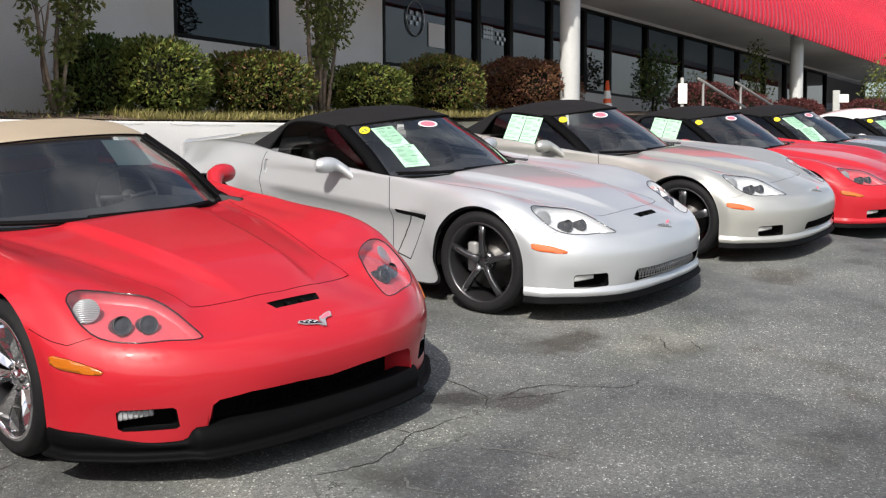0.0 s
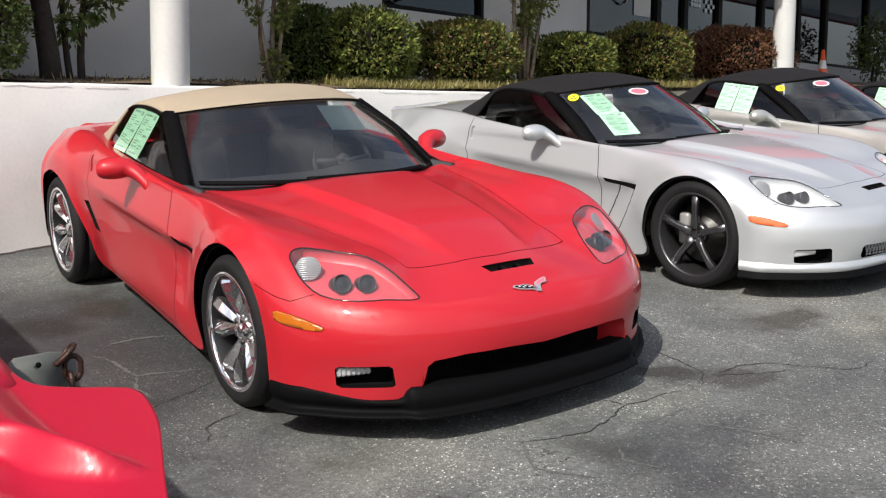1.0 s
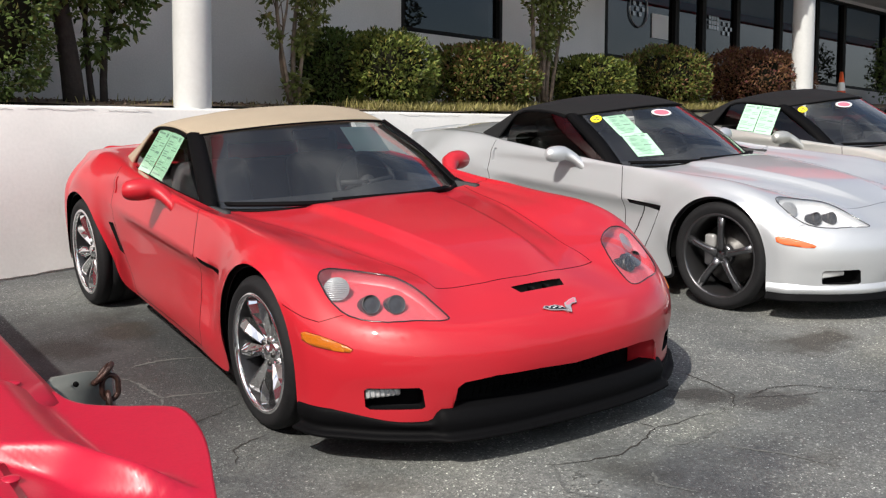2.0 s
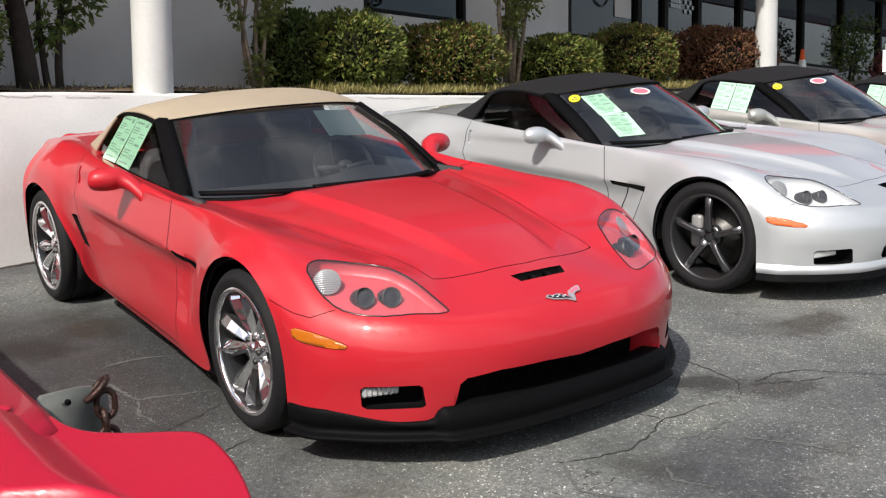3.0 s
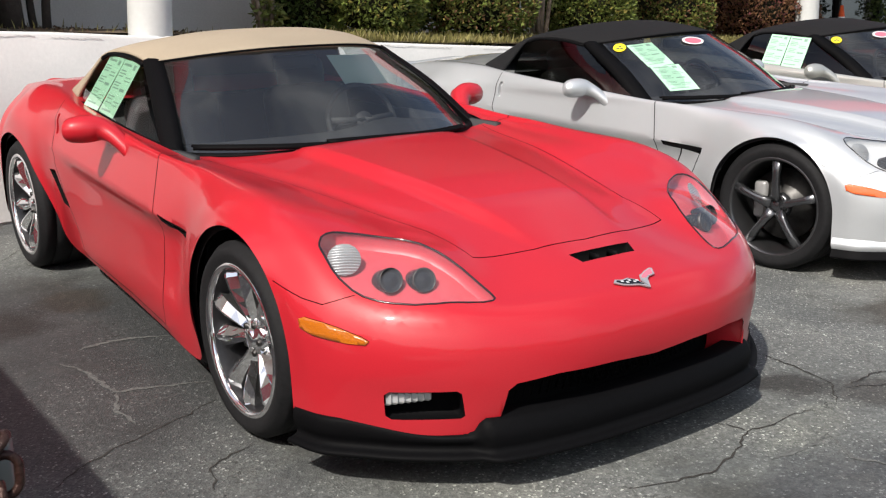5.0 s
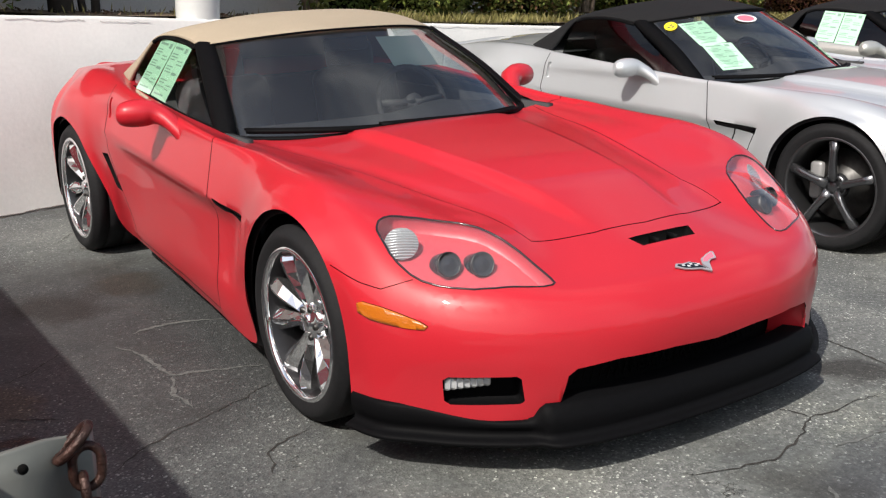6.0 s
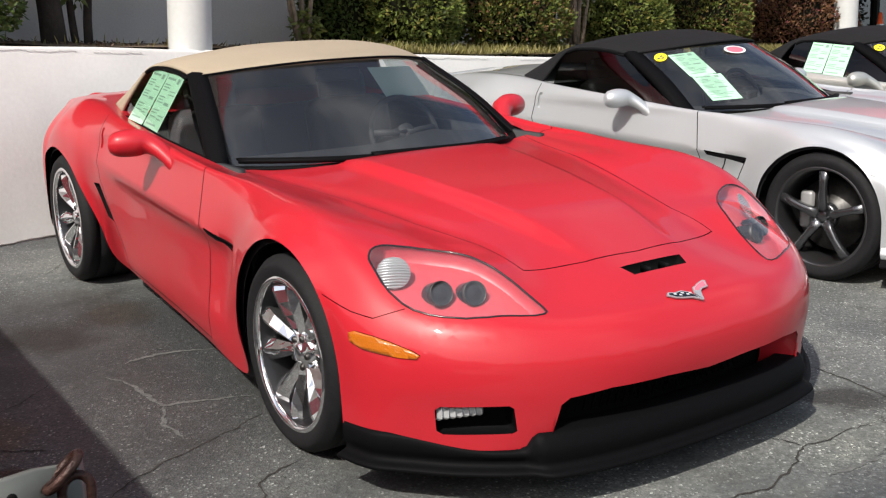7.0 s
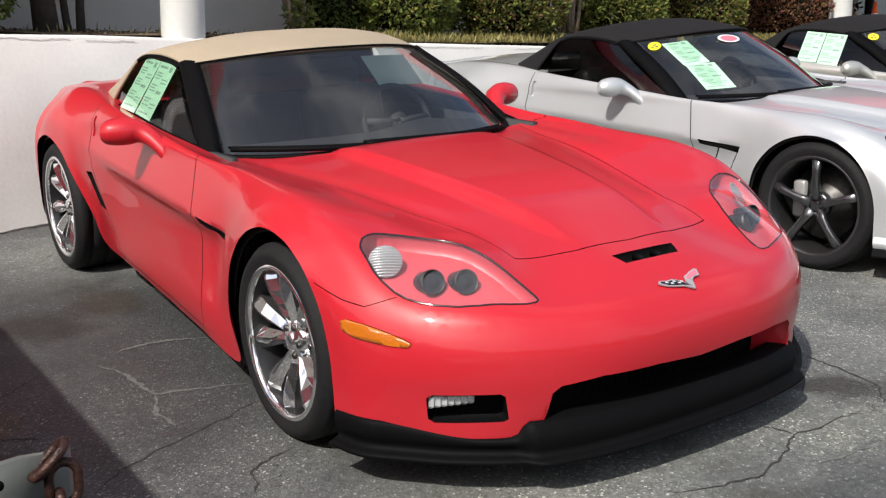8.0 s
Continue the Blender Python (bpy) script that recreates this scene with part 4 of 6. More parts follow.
def header_bm():
    bm = bmesh.new()
    half = [(0, 1.222, 1.158), (0.22, 1.238, 1.154), (0.42, 1.328, 1.136), (0.545, 1.458, 1.113), (0.590, 1.550, 1.100)]
    pts = spline(np.array([(-a, b, c) for a, b, c in half[:0:-1]] + half), 4)
    tube(bm, pts, 0.005, 8)
    return bm


SIDE_TOP = [(0.612, 1.575, 1.092), (0.607, 1.72, 1.116), (0.608, 1.87, 1.124), (0.620, 1.98, 1.120), (0.640, 2.030, 1.100)]
SIDE_LOW = [(0.752, 1.06, 0.812), (0.768, 1.30, 0.836), (0.768, 1.55, 0.857), (0.758, 1.82, 0.879), (0.746, 2.06, 0.898)]


def side_glass_bm(s):
    a, b = spline(SIDE_LOW, 5), spline(SIDE_TOP, 5)
    g = np.array([[((1 - t) * p + t * q) * np.array((s, 1, 1)) + np.array((0.018 * s * math.sin(math.pi * t), 0, 0)) for t in np.linspace(0, 1, 7)] for p, q in zip(a, b)])
    return sheet(g)


def seal_bm(s, line, r):
    bm = bmesh.new()
    tube(bm, [(x * s, y, z) for x, y, z in spline(line, 4)], r, 6)
    return bm


def wiper_bm():
    bm = bmesh.new()
    for pts in ([(0.02, 0.640, 0.800), (-0.30, 0.668, 0.808), (-0.52, 0.772, 0.812), (-0.68, 0.905, 0.812)], [(0.52, 0.755, 0.800), (0.28, 0.655, 0.806), (0.05, 0.636, 0.812), (-0.22, 0.650, 0.816)]):
        line = spline(pts, 5)
        tube(bm, line, 0.011, 6)
        tube(bm, [p + np.array((0, 0.02, 0.006)) for p in line], 0.006, 5)
    return bm


def cowl_bm():
    bm = bmesh.new()
    half = [(0, 0.632, 0.790), (0.25, 0.657, 0.788), (0.50, 0.766, 0.781), (0.66, 0.905, 0.779), (0.722, 1.000, 0.784)]
    tube(bm, spline(np.array([(-a, b, c) for a, b, c in half[:0:-1]] + half), 4), 0.012, 8)
    return bm


# -- cabin
def seat_bm(x):
    bm = bmesh.new()
    box(bm, (0.46, 0.46, 0.16), (x, 1.62, 0.42), 0.05)
    box(bm, (0.46, 0.16, 0.50), (x, 1.88, 0.68), 0.06, Matrix.Rotation(radians(-14), 4, "X"))
    box(bm, (0.26, 0.11, 0.17), (x, 1.97, 0.97), 0.045, Matrix.Rotation(radians(-10), 4, "X"))
    return bm


def dash_bm():
    rows = []
    for x in np.linspace(-0.68, 0.68, 15):
        y = 0.30 * (x / 0.68) ** 2
        hood = 0.035 * math.exp(-(((x - 0.36) / 0.16) ** 2))
        rows.append([(x, 0.72 + y, 0.755), (x, 0.90 + y * 0.7, 0.775 + hood * 0.6), (x, 1.12 + y * 0.3, 0.785 + hood), (x, 1.20 + y * 0.2, 0.74 + hood * 0.5), (x, 1.22, 0.60), (x, 1.25, 0.40)])
    return sheet(np.array(rows))


def steering_bm():
    bm = bmesh.new()
    m = Matrix.Translation((0.36, 1.36, 0.78)) @ Matrix.Rotation(radians(68), 4, "X")
    ring = [m @ Vector((0.18 * math.cos(t), 0.18 * math.sin(t), 0)) for t in (math.tau * k / 36 for k in range(36))]
    tube(bm, ring, 0.015, 8, True)
    for t in (0.1, math.pi - 0.1, -math.pi / 2):
        tube(bm, [m @ Vector((0, 0, 0.02)), m @ Vector((0.17 * math.cos(t), 0.17 * math.sin(t), 0))], 0.018, 6)
    tube(bm, [m @ Vector((0, 0, 0.03)), m @ Vector((0, 0, -0.22))], 0.045, 10)
    return bm


def tub_bm():
    bm = bmesh.new()
    box(bm, (1.46, 1.5, 0.03), (0, 1.45, 0.28))
    for s in (1, -1):
        box(bm, (0.03, 1.35, 0.52), (0.725 * s, 1.45, 0.54))
    box(bm, (1.46, 0.03, 0.62), (0, 2.13, 0.59))
    box(bm, (0.22, 0.9, 0.24), (0, 1.6, 0.42), 0.04)
    return bm


def floor_pan_bm():
    """The dark underside."""
    bm = bmesh.new()
    prof = [(-0.60, 0.70), (-0.42, 0.76), (-0.40, 0.62), (0.40, 0.62), (0.42, 0.86), (1.25, 0.81), (2.26, 0.77), (2.28, 0.60), (3.08, 0.60), (3.20, 0.66), (3.34, 0.50)]
    lo = [bm.verts.new((x * s, y, 0.185)) for s, run in ((1, prof), (-1, prof[::-1])) for y, x in run]
    hi = [bm.verts.new(v.co + Vector((0, 0, 0.03))) for v in lo]
    bm.faces.new(lo[::-1])
    bm.faces.new(hi)
    for k in range(len(lo)):
        j = (k + 1) % len(lo)
        bm.faces.new((lo[k], lo[j], hi[j], hi[k]))
    return bm


def housing_bm(s, r, out):
    """A dark half-barrel over a wheel."""
    bm = bmesh.new()
    rings = []
    for j in range(21):
        t = math.pi * (j / 20) * 1.10 - 0.05 * math.pi
        rings.append([bm.verts.new((a * s, q * math.cos(t), 0.325 + q * math.sin(t))) for a, q in ((0.58, r * 0.98), (0.80, r), (out, r))])
    hub = bm.verts.new((0.58 * s, 0, 0.325))
    for a, b in zip(rings, rings[1:]):
        for k in range(2):
            bm.faces.new((a[k], a[k + 1], b[k + 1], b[k]))
        bm.faces.new((a[0], b[0], hub))
    return bm


def paper_on(name, rows, parent, mats, bars, label):
    """A sheet of paper on three or four corners, with printed bars on it: (u, v, width, height)."""
    a, b, d = (Vector(p) for p in rows)
    u, v = b - a, d - a
    n = u.cross(v).normalized()
    bm = bmesh.new()
    q = [a, b, b + v, d]
    lo, hi = [bm.verts.new(p - n * 0.0006) for p in q], [bm.verts.new(p + n * 0.0006) for p in q]
    bm.faces.new(hi)
    bm.faces.new(lo[::-1])
    for k in range(4):
        bm.faces.new((lo[k], lo[(k + 1) % 4], hi[(k + 1) % 4], hi[k]))
    ob = part(name, bm, mats[0], parent, label, smooth=False)
    ink = bmesh.new()
    for x, y, w, h in bars:
        for sgn in (1, -1):
            p = [a + u * x + v * y, a + u * (x + w) + v * y, a + u * (x + w) + v * (y + h), a + u * x + v * (y + h)]
            vs = [ink.verts.new(c + n * 0.0012 * sgn) for c in p]
            ink.faces.new(vs)
    part("print", ink, mats[1], ob, smooth=False)
    return ob


def disc_on(name, centre, u, v, mat, parent, label, inner=None):
    bm = bmesh.new()
    c, u, v = Vector(centre), Vector(u), Vector(v)
    n = u.cross(v).normalized() * 0.001
    ring = [(u * math.cos(t) + v * math.sin(t)) for t in (math.tau * k / 24 for k in range(24))]
    a, b = [bm.verts.new(c + p + n) for p in ring], [bm.verts.new(c + p - n) for p in ring]
    bm.faces.new(a)
    bm.faces.new(b[::-1])
    for k in range(24):
        bm.faces.new((a[k], b[k], b[(k + 1) % 24], a[(k + 1) % 24]))
    ob = part(name, bm, mat, parent, label, smooth=False)
    if inner:
        ink = bmesh.new()
        for sgn in (1, -1):
            ink.faces.new([ink.verts.new(c + p * 0.78 + n * 1.6 * sgn) for p in ring])
        part("print", ink, inner, ob, smooth=False)
    return ob


TEXT_BARS = [(0.08, 0.90, 0.50, 0.04), (0.70, 0.86, 0.16, 0.09), (0.08, 0.80, 0.35, 0.02), (0.08, 0.75, 0.40, 0.02), (0.08, 0.70, 0.30, 0.02), (0.08, 0.58, 0.38, 0.02), (0.08, 0.53, 0.32, 0.02), (0.08, 0.48, 0.40, 0.02),
             (0.55, 0.70, 0.32, 0.02), (0.55, 0.64, 0.36, 0.02), (0.55, 0.46, 0.30, 0.05), (0.08, 0.34, 0.42, 0.02), (0.08, 0.29, 0.36, 0.02), (0.08, 0.22, 0.44, 0.02), (0.55, 0.26, 0.35, 0.02), (0.55, 0.20, 0.28, 0.02), (0.10, 0.08, 0.60, 0.03)]


def on_screen(u, v):
    """A place on the windscreen: u across (-1..1, to the car's left), v up."""
    g = patch(SCREEN_RAILS, 8, 4)
    i, j = v * (g.shape[0] - 1), (u + 1) / 2 * (g.shape[1] - 1)
    i0, j0 = min(int(i), g.shape[0] - 2), min(int(j), g.shape[1] - 2)
    a = g[i0, j0] + (g[i0 + 1, j0] - g[i0, j0]) * (i - i0) + (g[i0, j0 + 1] - g[i0, j0]) * (j - j0)
    return Vector(a)


def sports_car(m, label, paint, top, nose="sport", wheels="star", wheel_metal=None, seats=None, lamp=None, marker=None, splitter=None, spin=0.0, group="sports cars parked in a row"):
    car = thing("sports_car", m, label, "car", group)
    shell_meshes(nose)
    metal = wheel_metal or GUNMETAL
    front_r = FRONT_R if wheels == "chrome" else FRONT_R + 0.011

    def shell(name, key, s, mat, text="", parent=None):
        return link(name, MESHES[nose, key, s], mat, parent or car, text)

    shell("body", "body", 0, paint)
    shell("hood", "hood", 0, paint)
    shell("inner_lining", "lining", 0, TRIM)
    for s in (1, -1):
        if (nose, "door", s) in MESHES:
            shell("door", "door", s, paint)
        light = shell("headlight", "lamp", s, lamp or LAMP_GREY, "headlight housing in body colour" if lamp else "silver headlight housing")
        cover = shell("lamp_cover", "cover", s, CLEAR, "clear plastic cover", light)
        cover.visible_shadow = False
        shell("gasket", "gasket", s, GLOSS, "black rubber seal", light)
        for at, r in (((0.682, -0.498, 0.600), 0.033), ((0.598, -0.545, 0.596), 0.033)):
            way = Vector((0.15 * s, -0.86, 0.30)).normalized().to_track_quat("X", "Z").to_matrix().to_4x4()
            b = link("projector", cached(("projector", r), lambda r=r: lathed([(-0.05, r * 1.1), (0.010, r * 1.08), (0.016, r), (0.008, r * 0.88), (0.012, r * 0.6), (0.016, 0.0001)], 22)), LENS, light, "dark projector lens")
            b.matrix_basis = Matrix.Translation((at[0] * s, at[1] + 0.002, at[2] - 0.011)) @ way
            c = link("bezel", cached(("bezel", r), lambda r=r: lathed([(0.008, r * 1.12), (0.018, r * 1.10), (0.019, r * 1.0), (0.008, r * 0.98)], 22)), STEEL, light)
            c.matrix_basis = b.matrix_basis
        way = Vector((0.40 * s, -0.74, 0.54)).normalized().to_track_quat("X", "Z").to_matrix().to_4x4()
        b = link("turn_signal", cached("signal", signal_bm, False), LAMP_GLASS, light, "ribbed clear turn signal")
        b.matrix_basis = Matrix.Translation((0.758 * s, -0.372, 0.640)) @ way
        shell("side_marker", "marker", s, marker or AMBER, "amber side marker lens")
        fog = shell("fog_lamp", "fog", s, BLACK, "black fog lamp recess")
        link("lamp_lens", cached(("foglens", s), lambda s=s: fog_lens_bm(s), False), FOG_GLASS, fog, "clear cut fog lamp glass")
        shell("side_intake", "intake", s, GAP, "dark air intake")
        shell("door_handle", "handle", s, paint)
        shell("fender_vent", "gill", s, GAP, "dark fender vent")
        link("mirror", cached(("mirror", s), lambda s=s: mirror_bm(s)), paint, car)
        link("screen_pillar", cached(("pillar", s), lambda s=s: pillar_bm(s)), BLACK, car, "black windscreen pillar")
        w = link("side_window", cached(("side", s), lambda s=s: side_glass_bm(s)), SIDE_GLASS if nose == "wide" else SIDE_DARK, car, "tinted side window")
        w.visible_shadow = False
        link("window_seal", cached(("seal", s), lambda s=s: seal_bm(s, SIDE_LOW, 0.009)), BLACK, w)
        link("window_frame", cached(("frame", s), lambda s=s: seal_bm(s, SIDE_TOP, 0.010)), BLACK, w)
        link("wheel_housing", cached(("housing", s, 0), lambda s=s: housing_bm(s, 0.372, 0.905)), GAP, car)
        link("wheel_housing", cached(("housing", s, 1), lambda s=s: housing_bm(s, 0.388, 0.815)), GAP, car).location.y = WHEELBASE
        add_wheel(car, (0.806 * s, 0.006 if wheels == "chrome" else -0.008, front_r), front_r, 0.275, s, wheels, spin, metal)
        add_wheel(car, (0.758 * s, WHEELBASE, REAR_R), REAR_R, 0.315, s, wheels, spin + 0.5, metal)
    if (nose, "vent", 0) in MESHES:
        slot = shell("hood_vent", "vent", 0, GAP, "dark slot in the nose")
        for x in (-0.035, 0.040):
            link("fin", cached(("fin", x), lambda x=x: boxed((0.004, 0.045, 0.022), (x, -0.668, 0.588))), BLACK, slot)
    if nose == "wide":
        link("splitter", cached("splitter", splitter_bm), BLACK, car, "matt black front splitter")
        link("grille", cached("wide grille", lambda: grille_bm(0.42, 0.22, 0.34, -0.76)), GAP, car, "black mesh grille")
    else:
        link("chin", cached("chin", lambda: sheet(ring_sheet(CHIN, [(-0.003, 0.228), (0.003, 0.218), (0.013, 0.204), (0.015, 0.190), (0.004, 0.172)]))), paint, car)
        link("lip", cached("thin lip", thin_lip_bm), BLACK, car, "thin black chin lip")
        link("grille", cached("grille", lambda: grille_bm(0.37, 0.245, 0.325, -0.88)), ALLOY if nose == "sport" else GAP, car, "fine mesh grille")
    if nose == "wide":
        for s in (1, -1):
            link("mouth_cheek", cached(("cheek", s), lambda s=s: cheek_bm(s)), paint, car)
    link("nose_cavity", cached("cavity", cavity_bm), GAP, car)
    link("soft_top", cached("top", top_bm), top, car, "taut canvas soft top")
    pane = link("windscreen", cached("screen", screen_bm), SCREEN, car, "tinted windscreen")
    pane.visible_shadow = False
    link("header", cached("header", header_bm), BLACK, car)
    if nose == "wide":
        link("high_brake_lamp", cached("brake lamp", lambda: boxed((0.34, 0.055, 0.030), (0, 3.40, 0.922), 0.010)), GLOSS, car, "dark high brake lamp")
    link("wiper", cached("wiper", wiper_bm), BLACK, car)
    link("cowl_strip", cached("cowl", cowl_bm), BLACK, car, "black plastic strip at the screen's foot")
    link("rear_view_mirror", cached("inner mirror", lambda: boxed((0.22, 0.03, 0.06), (0, 1.33, 1.085), 0.012)), TRIM, car)
    for x in (0.36, -0.36):
        link("seat", cached(("seat", x), lambda x=x: seat_bm(x)), seats or LEATHER, car)
    link("dashboard", cached("dash", dash_bm), TRIM, car)
    link("steering_wheel", cached("steering", steering_bm), TRIM, car)
    link("cabin_tub", cached("tub", tub_bm), TRIM, car)
    link("underside", cached("pan", floor_pan_bm), GAP, car)
    return car


def lathed(profile, sides):
    bm = bmesh.new()
    lathe(bm, profile, sides)
    return bm


# ---- the ground ----
def lot_height(x):
    """Height of the asphalt in the lot's frame: a slight fall from car to car."""
    return -0.080 * smooth_step(1.05, 2.15, x) - 0.080 * smooth_step(4.2, 4.9, x) - 0.19 * smooth_step(6.9, 7.6, x) - 0.11 * smooth_step(9.4, 10.0, x) - 0.16 * smooth_step(11.9, 12.6, x)


def on_lot(x, y, z=0.0):
    return LOT.to_3x3() @ Vector((x, y, z + lot_height(x)))


def ground_object():
    axis = sorted(set(np.round(np.concatenate([np.linspace(-6, 14, 81), np.linspace(14, 60, 24), np.linspace(-60, -6, 28), [-2500, -600, -200, 200, 600, 2500]]), 3)))
    bm = bmesh.new()
    grid = []
    for y in axis:
        row = []
        for x in axis:
            p = on_lot(x, y)
            far = max(abs(x), abs(y))
            if far > 40:
                p.z = p.z * 40 / far
            row.append(bm.verts.new(p))
        grid.append(row)
    for a, b in zip(grid, grid[1:]):
        for k in range(len(a) - 1):
            bm.faces.new((a[k], a[k + 1], b[k + 1], b[k]))
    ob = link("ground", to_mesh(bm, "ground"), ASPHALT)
    return tagged(ob, "cracked grey asphalt parking lot with stains", "ground", kind="structure")


ground = ground_object()
CREVICE = material("open crack with dirt", (0.030, 0.027, 0.024), 0.95, grain=0.4, size=60)
VEIN = material("pale crack filler", (0.105, 0.108, 0.103), 0.9, grain=0.4, size=80)
VEINS = [
    [(-1.14, 1.17), (-1.05, 1.20), (-0.96, 1.20), (-0.85, 1.17), (-0.73, 1.11)],
    [(-1.23, 1.06), (-1.19, 0.95), (-1.17, 0.82), (-1.16, 0.63), (-1.08, 0.62), (-1.01, 0.59), (-0.84, 0.52)],
    [(-1.16, 0.63), (-1.21, 0.46), (-1.20, 0.30)],
    [(0.56, -1.14), (0.43, -1.16), (0.26, -1.15)],
    [(0.03, -1.29), (-0.02, -1.38), (0.04, -1.52)],
    [(0.56, -1.14), (0.46, -1.29), (0.58, -1.49), (0.63, -1.67)],
    [(-0.21, -1.02), (-0.33, -1.24), (-0.25, -1.36), (-0.19, -1.44)],
]
CRACKS = [
    [(-0.23, -1.02), (-0.10, -1.07), (-0.01, -1.09), (0.07, -1.10), (0.15, -1.07), (0.26, -1.03), (0.37, -0.97), (0.47, -0.99), (0.58, -0.97), (0.67, -0.99)],
    [(0.37, -0.97), (0.36, -0.92), (0.34, -0.85)],
    [(0.99, -0.50), (0.98, -0.62), (0.97, -0.74), (0.94, -0.88), (0.80, -1.00)],
    [(0.94, -0.93), (1.17, -0.91), (1.32, -0.96), (1.44, -1.07), (1.57, -1.17), (1.67, -1.18), (1.89, -1.11)],
    [(0.94, -0.93), (1.16, -1.05), (1.34, -1.08)],
    [(2.61, -0.71), (2.42, -0.89), (2.39, -1.01)],
    [(2.67, -0.88), (2.53, -1.06)],
    [(-1.56, -0.01), (-1.44, 0.09), (-1.34, 0.15), (-1.26, 0.18), (-1.14, 0.23), (-1.02, 0.28), (-0.89, 0.35)],
    [(-1.18, -0.31), (-1.13, -0.16), (-1.06, -0.12), (-0.95, -0.09)],
    [(-1.72, 0.90), (-1.56, 0.99), (-1.40, 1.15)],
    [(-1.76, 0.59), (-1.68, 0.54), (-1.58, 0.47)],
]


def crack_line(points, seed, mat=CREVICE, wide=1.0):
    """A jagged ribbon of changing width, just proud of the asphalt."""
    rnd = random.Random(seed)
    line = []
    for (ax, ay), (bx, by) in zip(points, points[1:]):
        n = max(2, int(math.hypot(bx - ax, by - ay) / 0.022))
        line += [(ax + (bx - ax) * k / n + rnd.uniform(-0.007, 0.007), ay + (by - ay) * k / n + rnd.uniform(-0.007, 0.007)) for k in range(n)]
    line.append(points[-1])
    bm = bmesh.new()
    rows = []
    for k, (x, y) in enumerate(line):
        a, b = line[max(k - 1, 0)], line[min(k + 1, len(line) - 1)]
        d = math.hypot(b[0] - a[0], b[1] - a[1]) + 1e-6
        w = wide * rnd.uniform(0.0012, 0.0050) * min(1, 0.2 + 4 * k / len(line), 0.2 + 4 * (len(line) - 1 - k) / len(line))
        u, v = -(b[1] - a[1]) / d * w, (b[0] - a[0]) / d * w
        rows.append([on_lot(x + u, y + v, 0.0025), on_lot(x - u, y - v, 0.0025)])
    link("crack", to_mesh(sheet(np.array(rows), bm), "crack", False), mat, ground)


for n, points in enumerate(CRACKS):
    crack_line(points, n)
for n, points in enumerate(VEINS):
    crack_line(points, 50 + n, VEIN, 2.6)

# ---- the showroom behind the lot ----
CONCRETE = material("white painted concrete", (0.69, 0.68, 0.66), 0.85, grain=0.03, size=40, wear=0.09, wear_size=1.3, bump=0.2, bump_size=30)
COLUMN_PAINT = material("white column paint", (0.53, 0.54, 0.53), 0.6, grain=0.03, size=30, wear=0.05, wear_size=2)
STUCCO = material("grey stucco", (0.78, 0.765, 0.75), 0.9, grain=0.05, size=60, wear=0.10, wear_size=0.8, bump=0.2, bump_size=120)
PLINTH = material("pale plinth paint", (0.55, 0.545, 0.54), 0.8, grain=0.05, size=50, wear=0.08, wear_size=1.2)
SOFFIT = material("soffit board", (0.72, 0.71, 0.69), 0.85, grain=0.04, size=20, wear=0.06, wear_size=1)
SOIL = material("dry soil and mulch", (0.115, 0.082, 0.055), 0.95, grain=0.35, size=25, wear=0.3, wear_size=1.8, bump=0.7, bump_size=40)
ROOF_RED = material("red metal roof", (0.50, 0.018, 0.045), 0.42, coat=0.2, grain=0.03, size=30, wear=0.06, wear_size=1.5)
FRAME = material("black window frame", (0.008, 0.008, 0.008), 0.5, spec=0.2)
# the showroom's dimness is put into this wall colour
ROOM = material("darkened showroom interior", (0.05, 0.048, 0.046), 0.9, wear=0.3, wear_size=0.6)
CRACK = material("dark crack", (0.17, 0.155, 0.145), 0.95)
WALL_Y, FACADE_Y = 3.90, 5.90


def wall_top(x):
    return 1.462 + 0.030 * x


def bed_top(x, y):
    return wall_top(x) + 0.02 + 0.09 * smooth_step(WALL_Y + 0.1, WALL_Y + 1.2, y) + 0.022 * max(x - 4, 0)


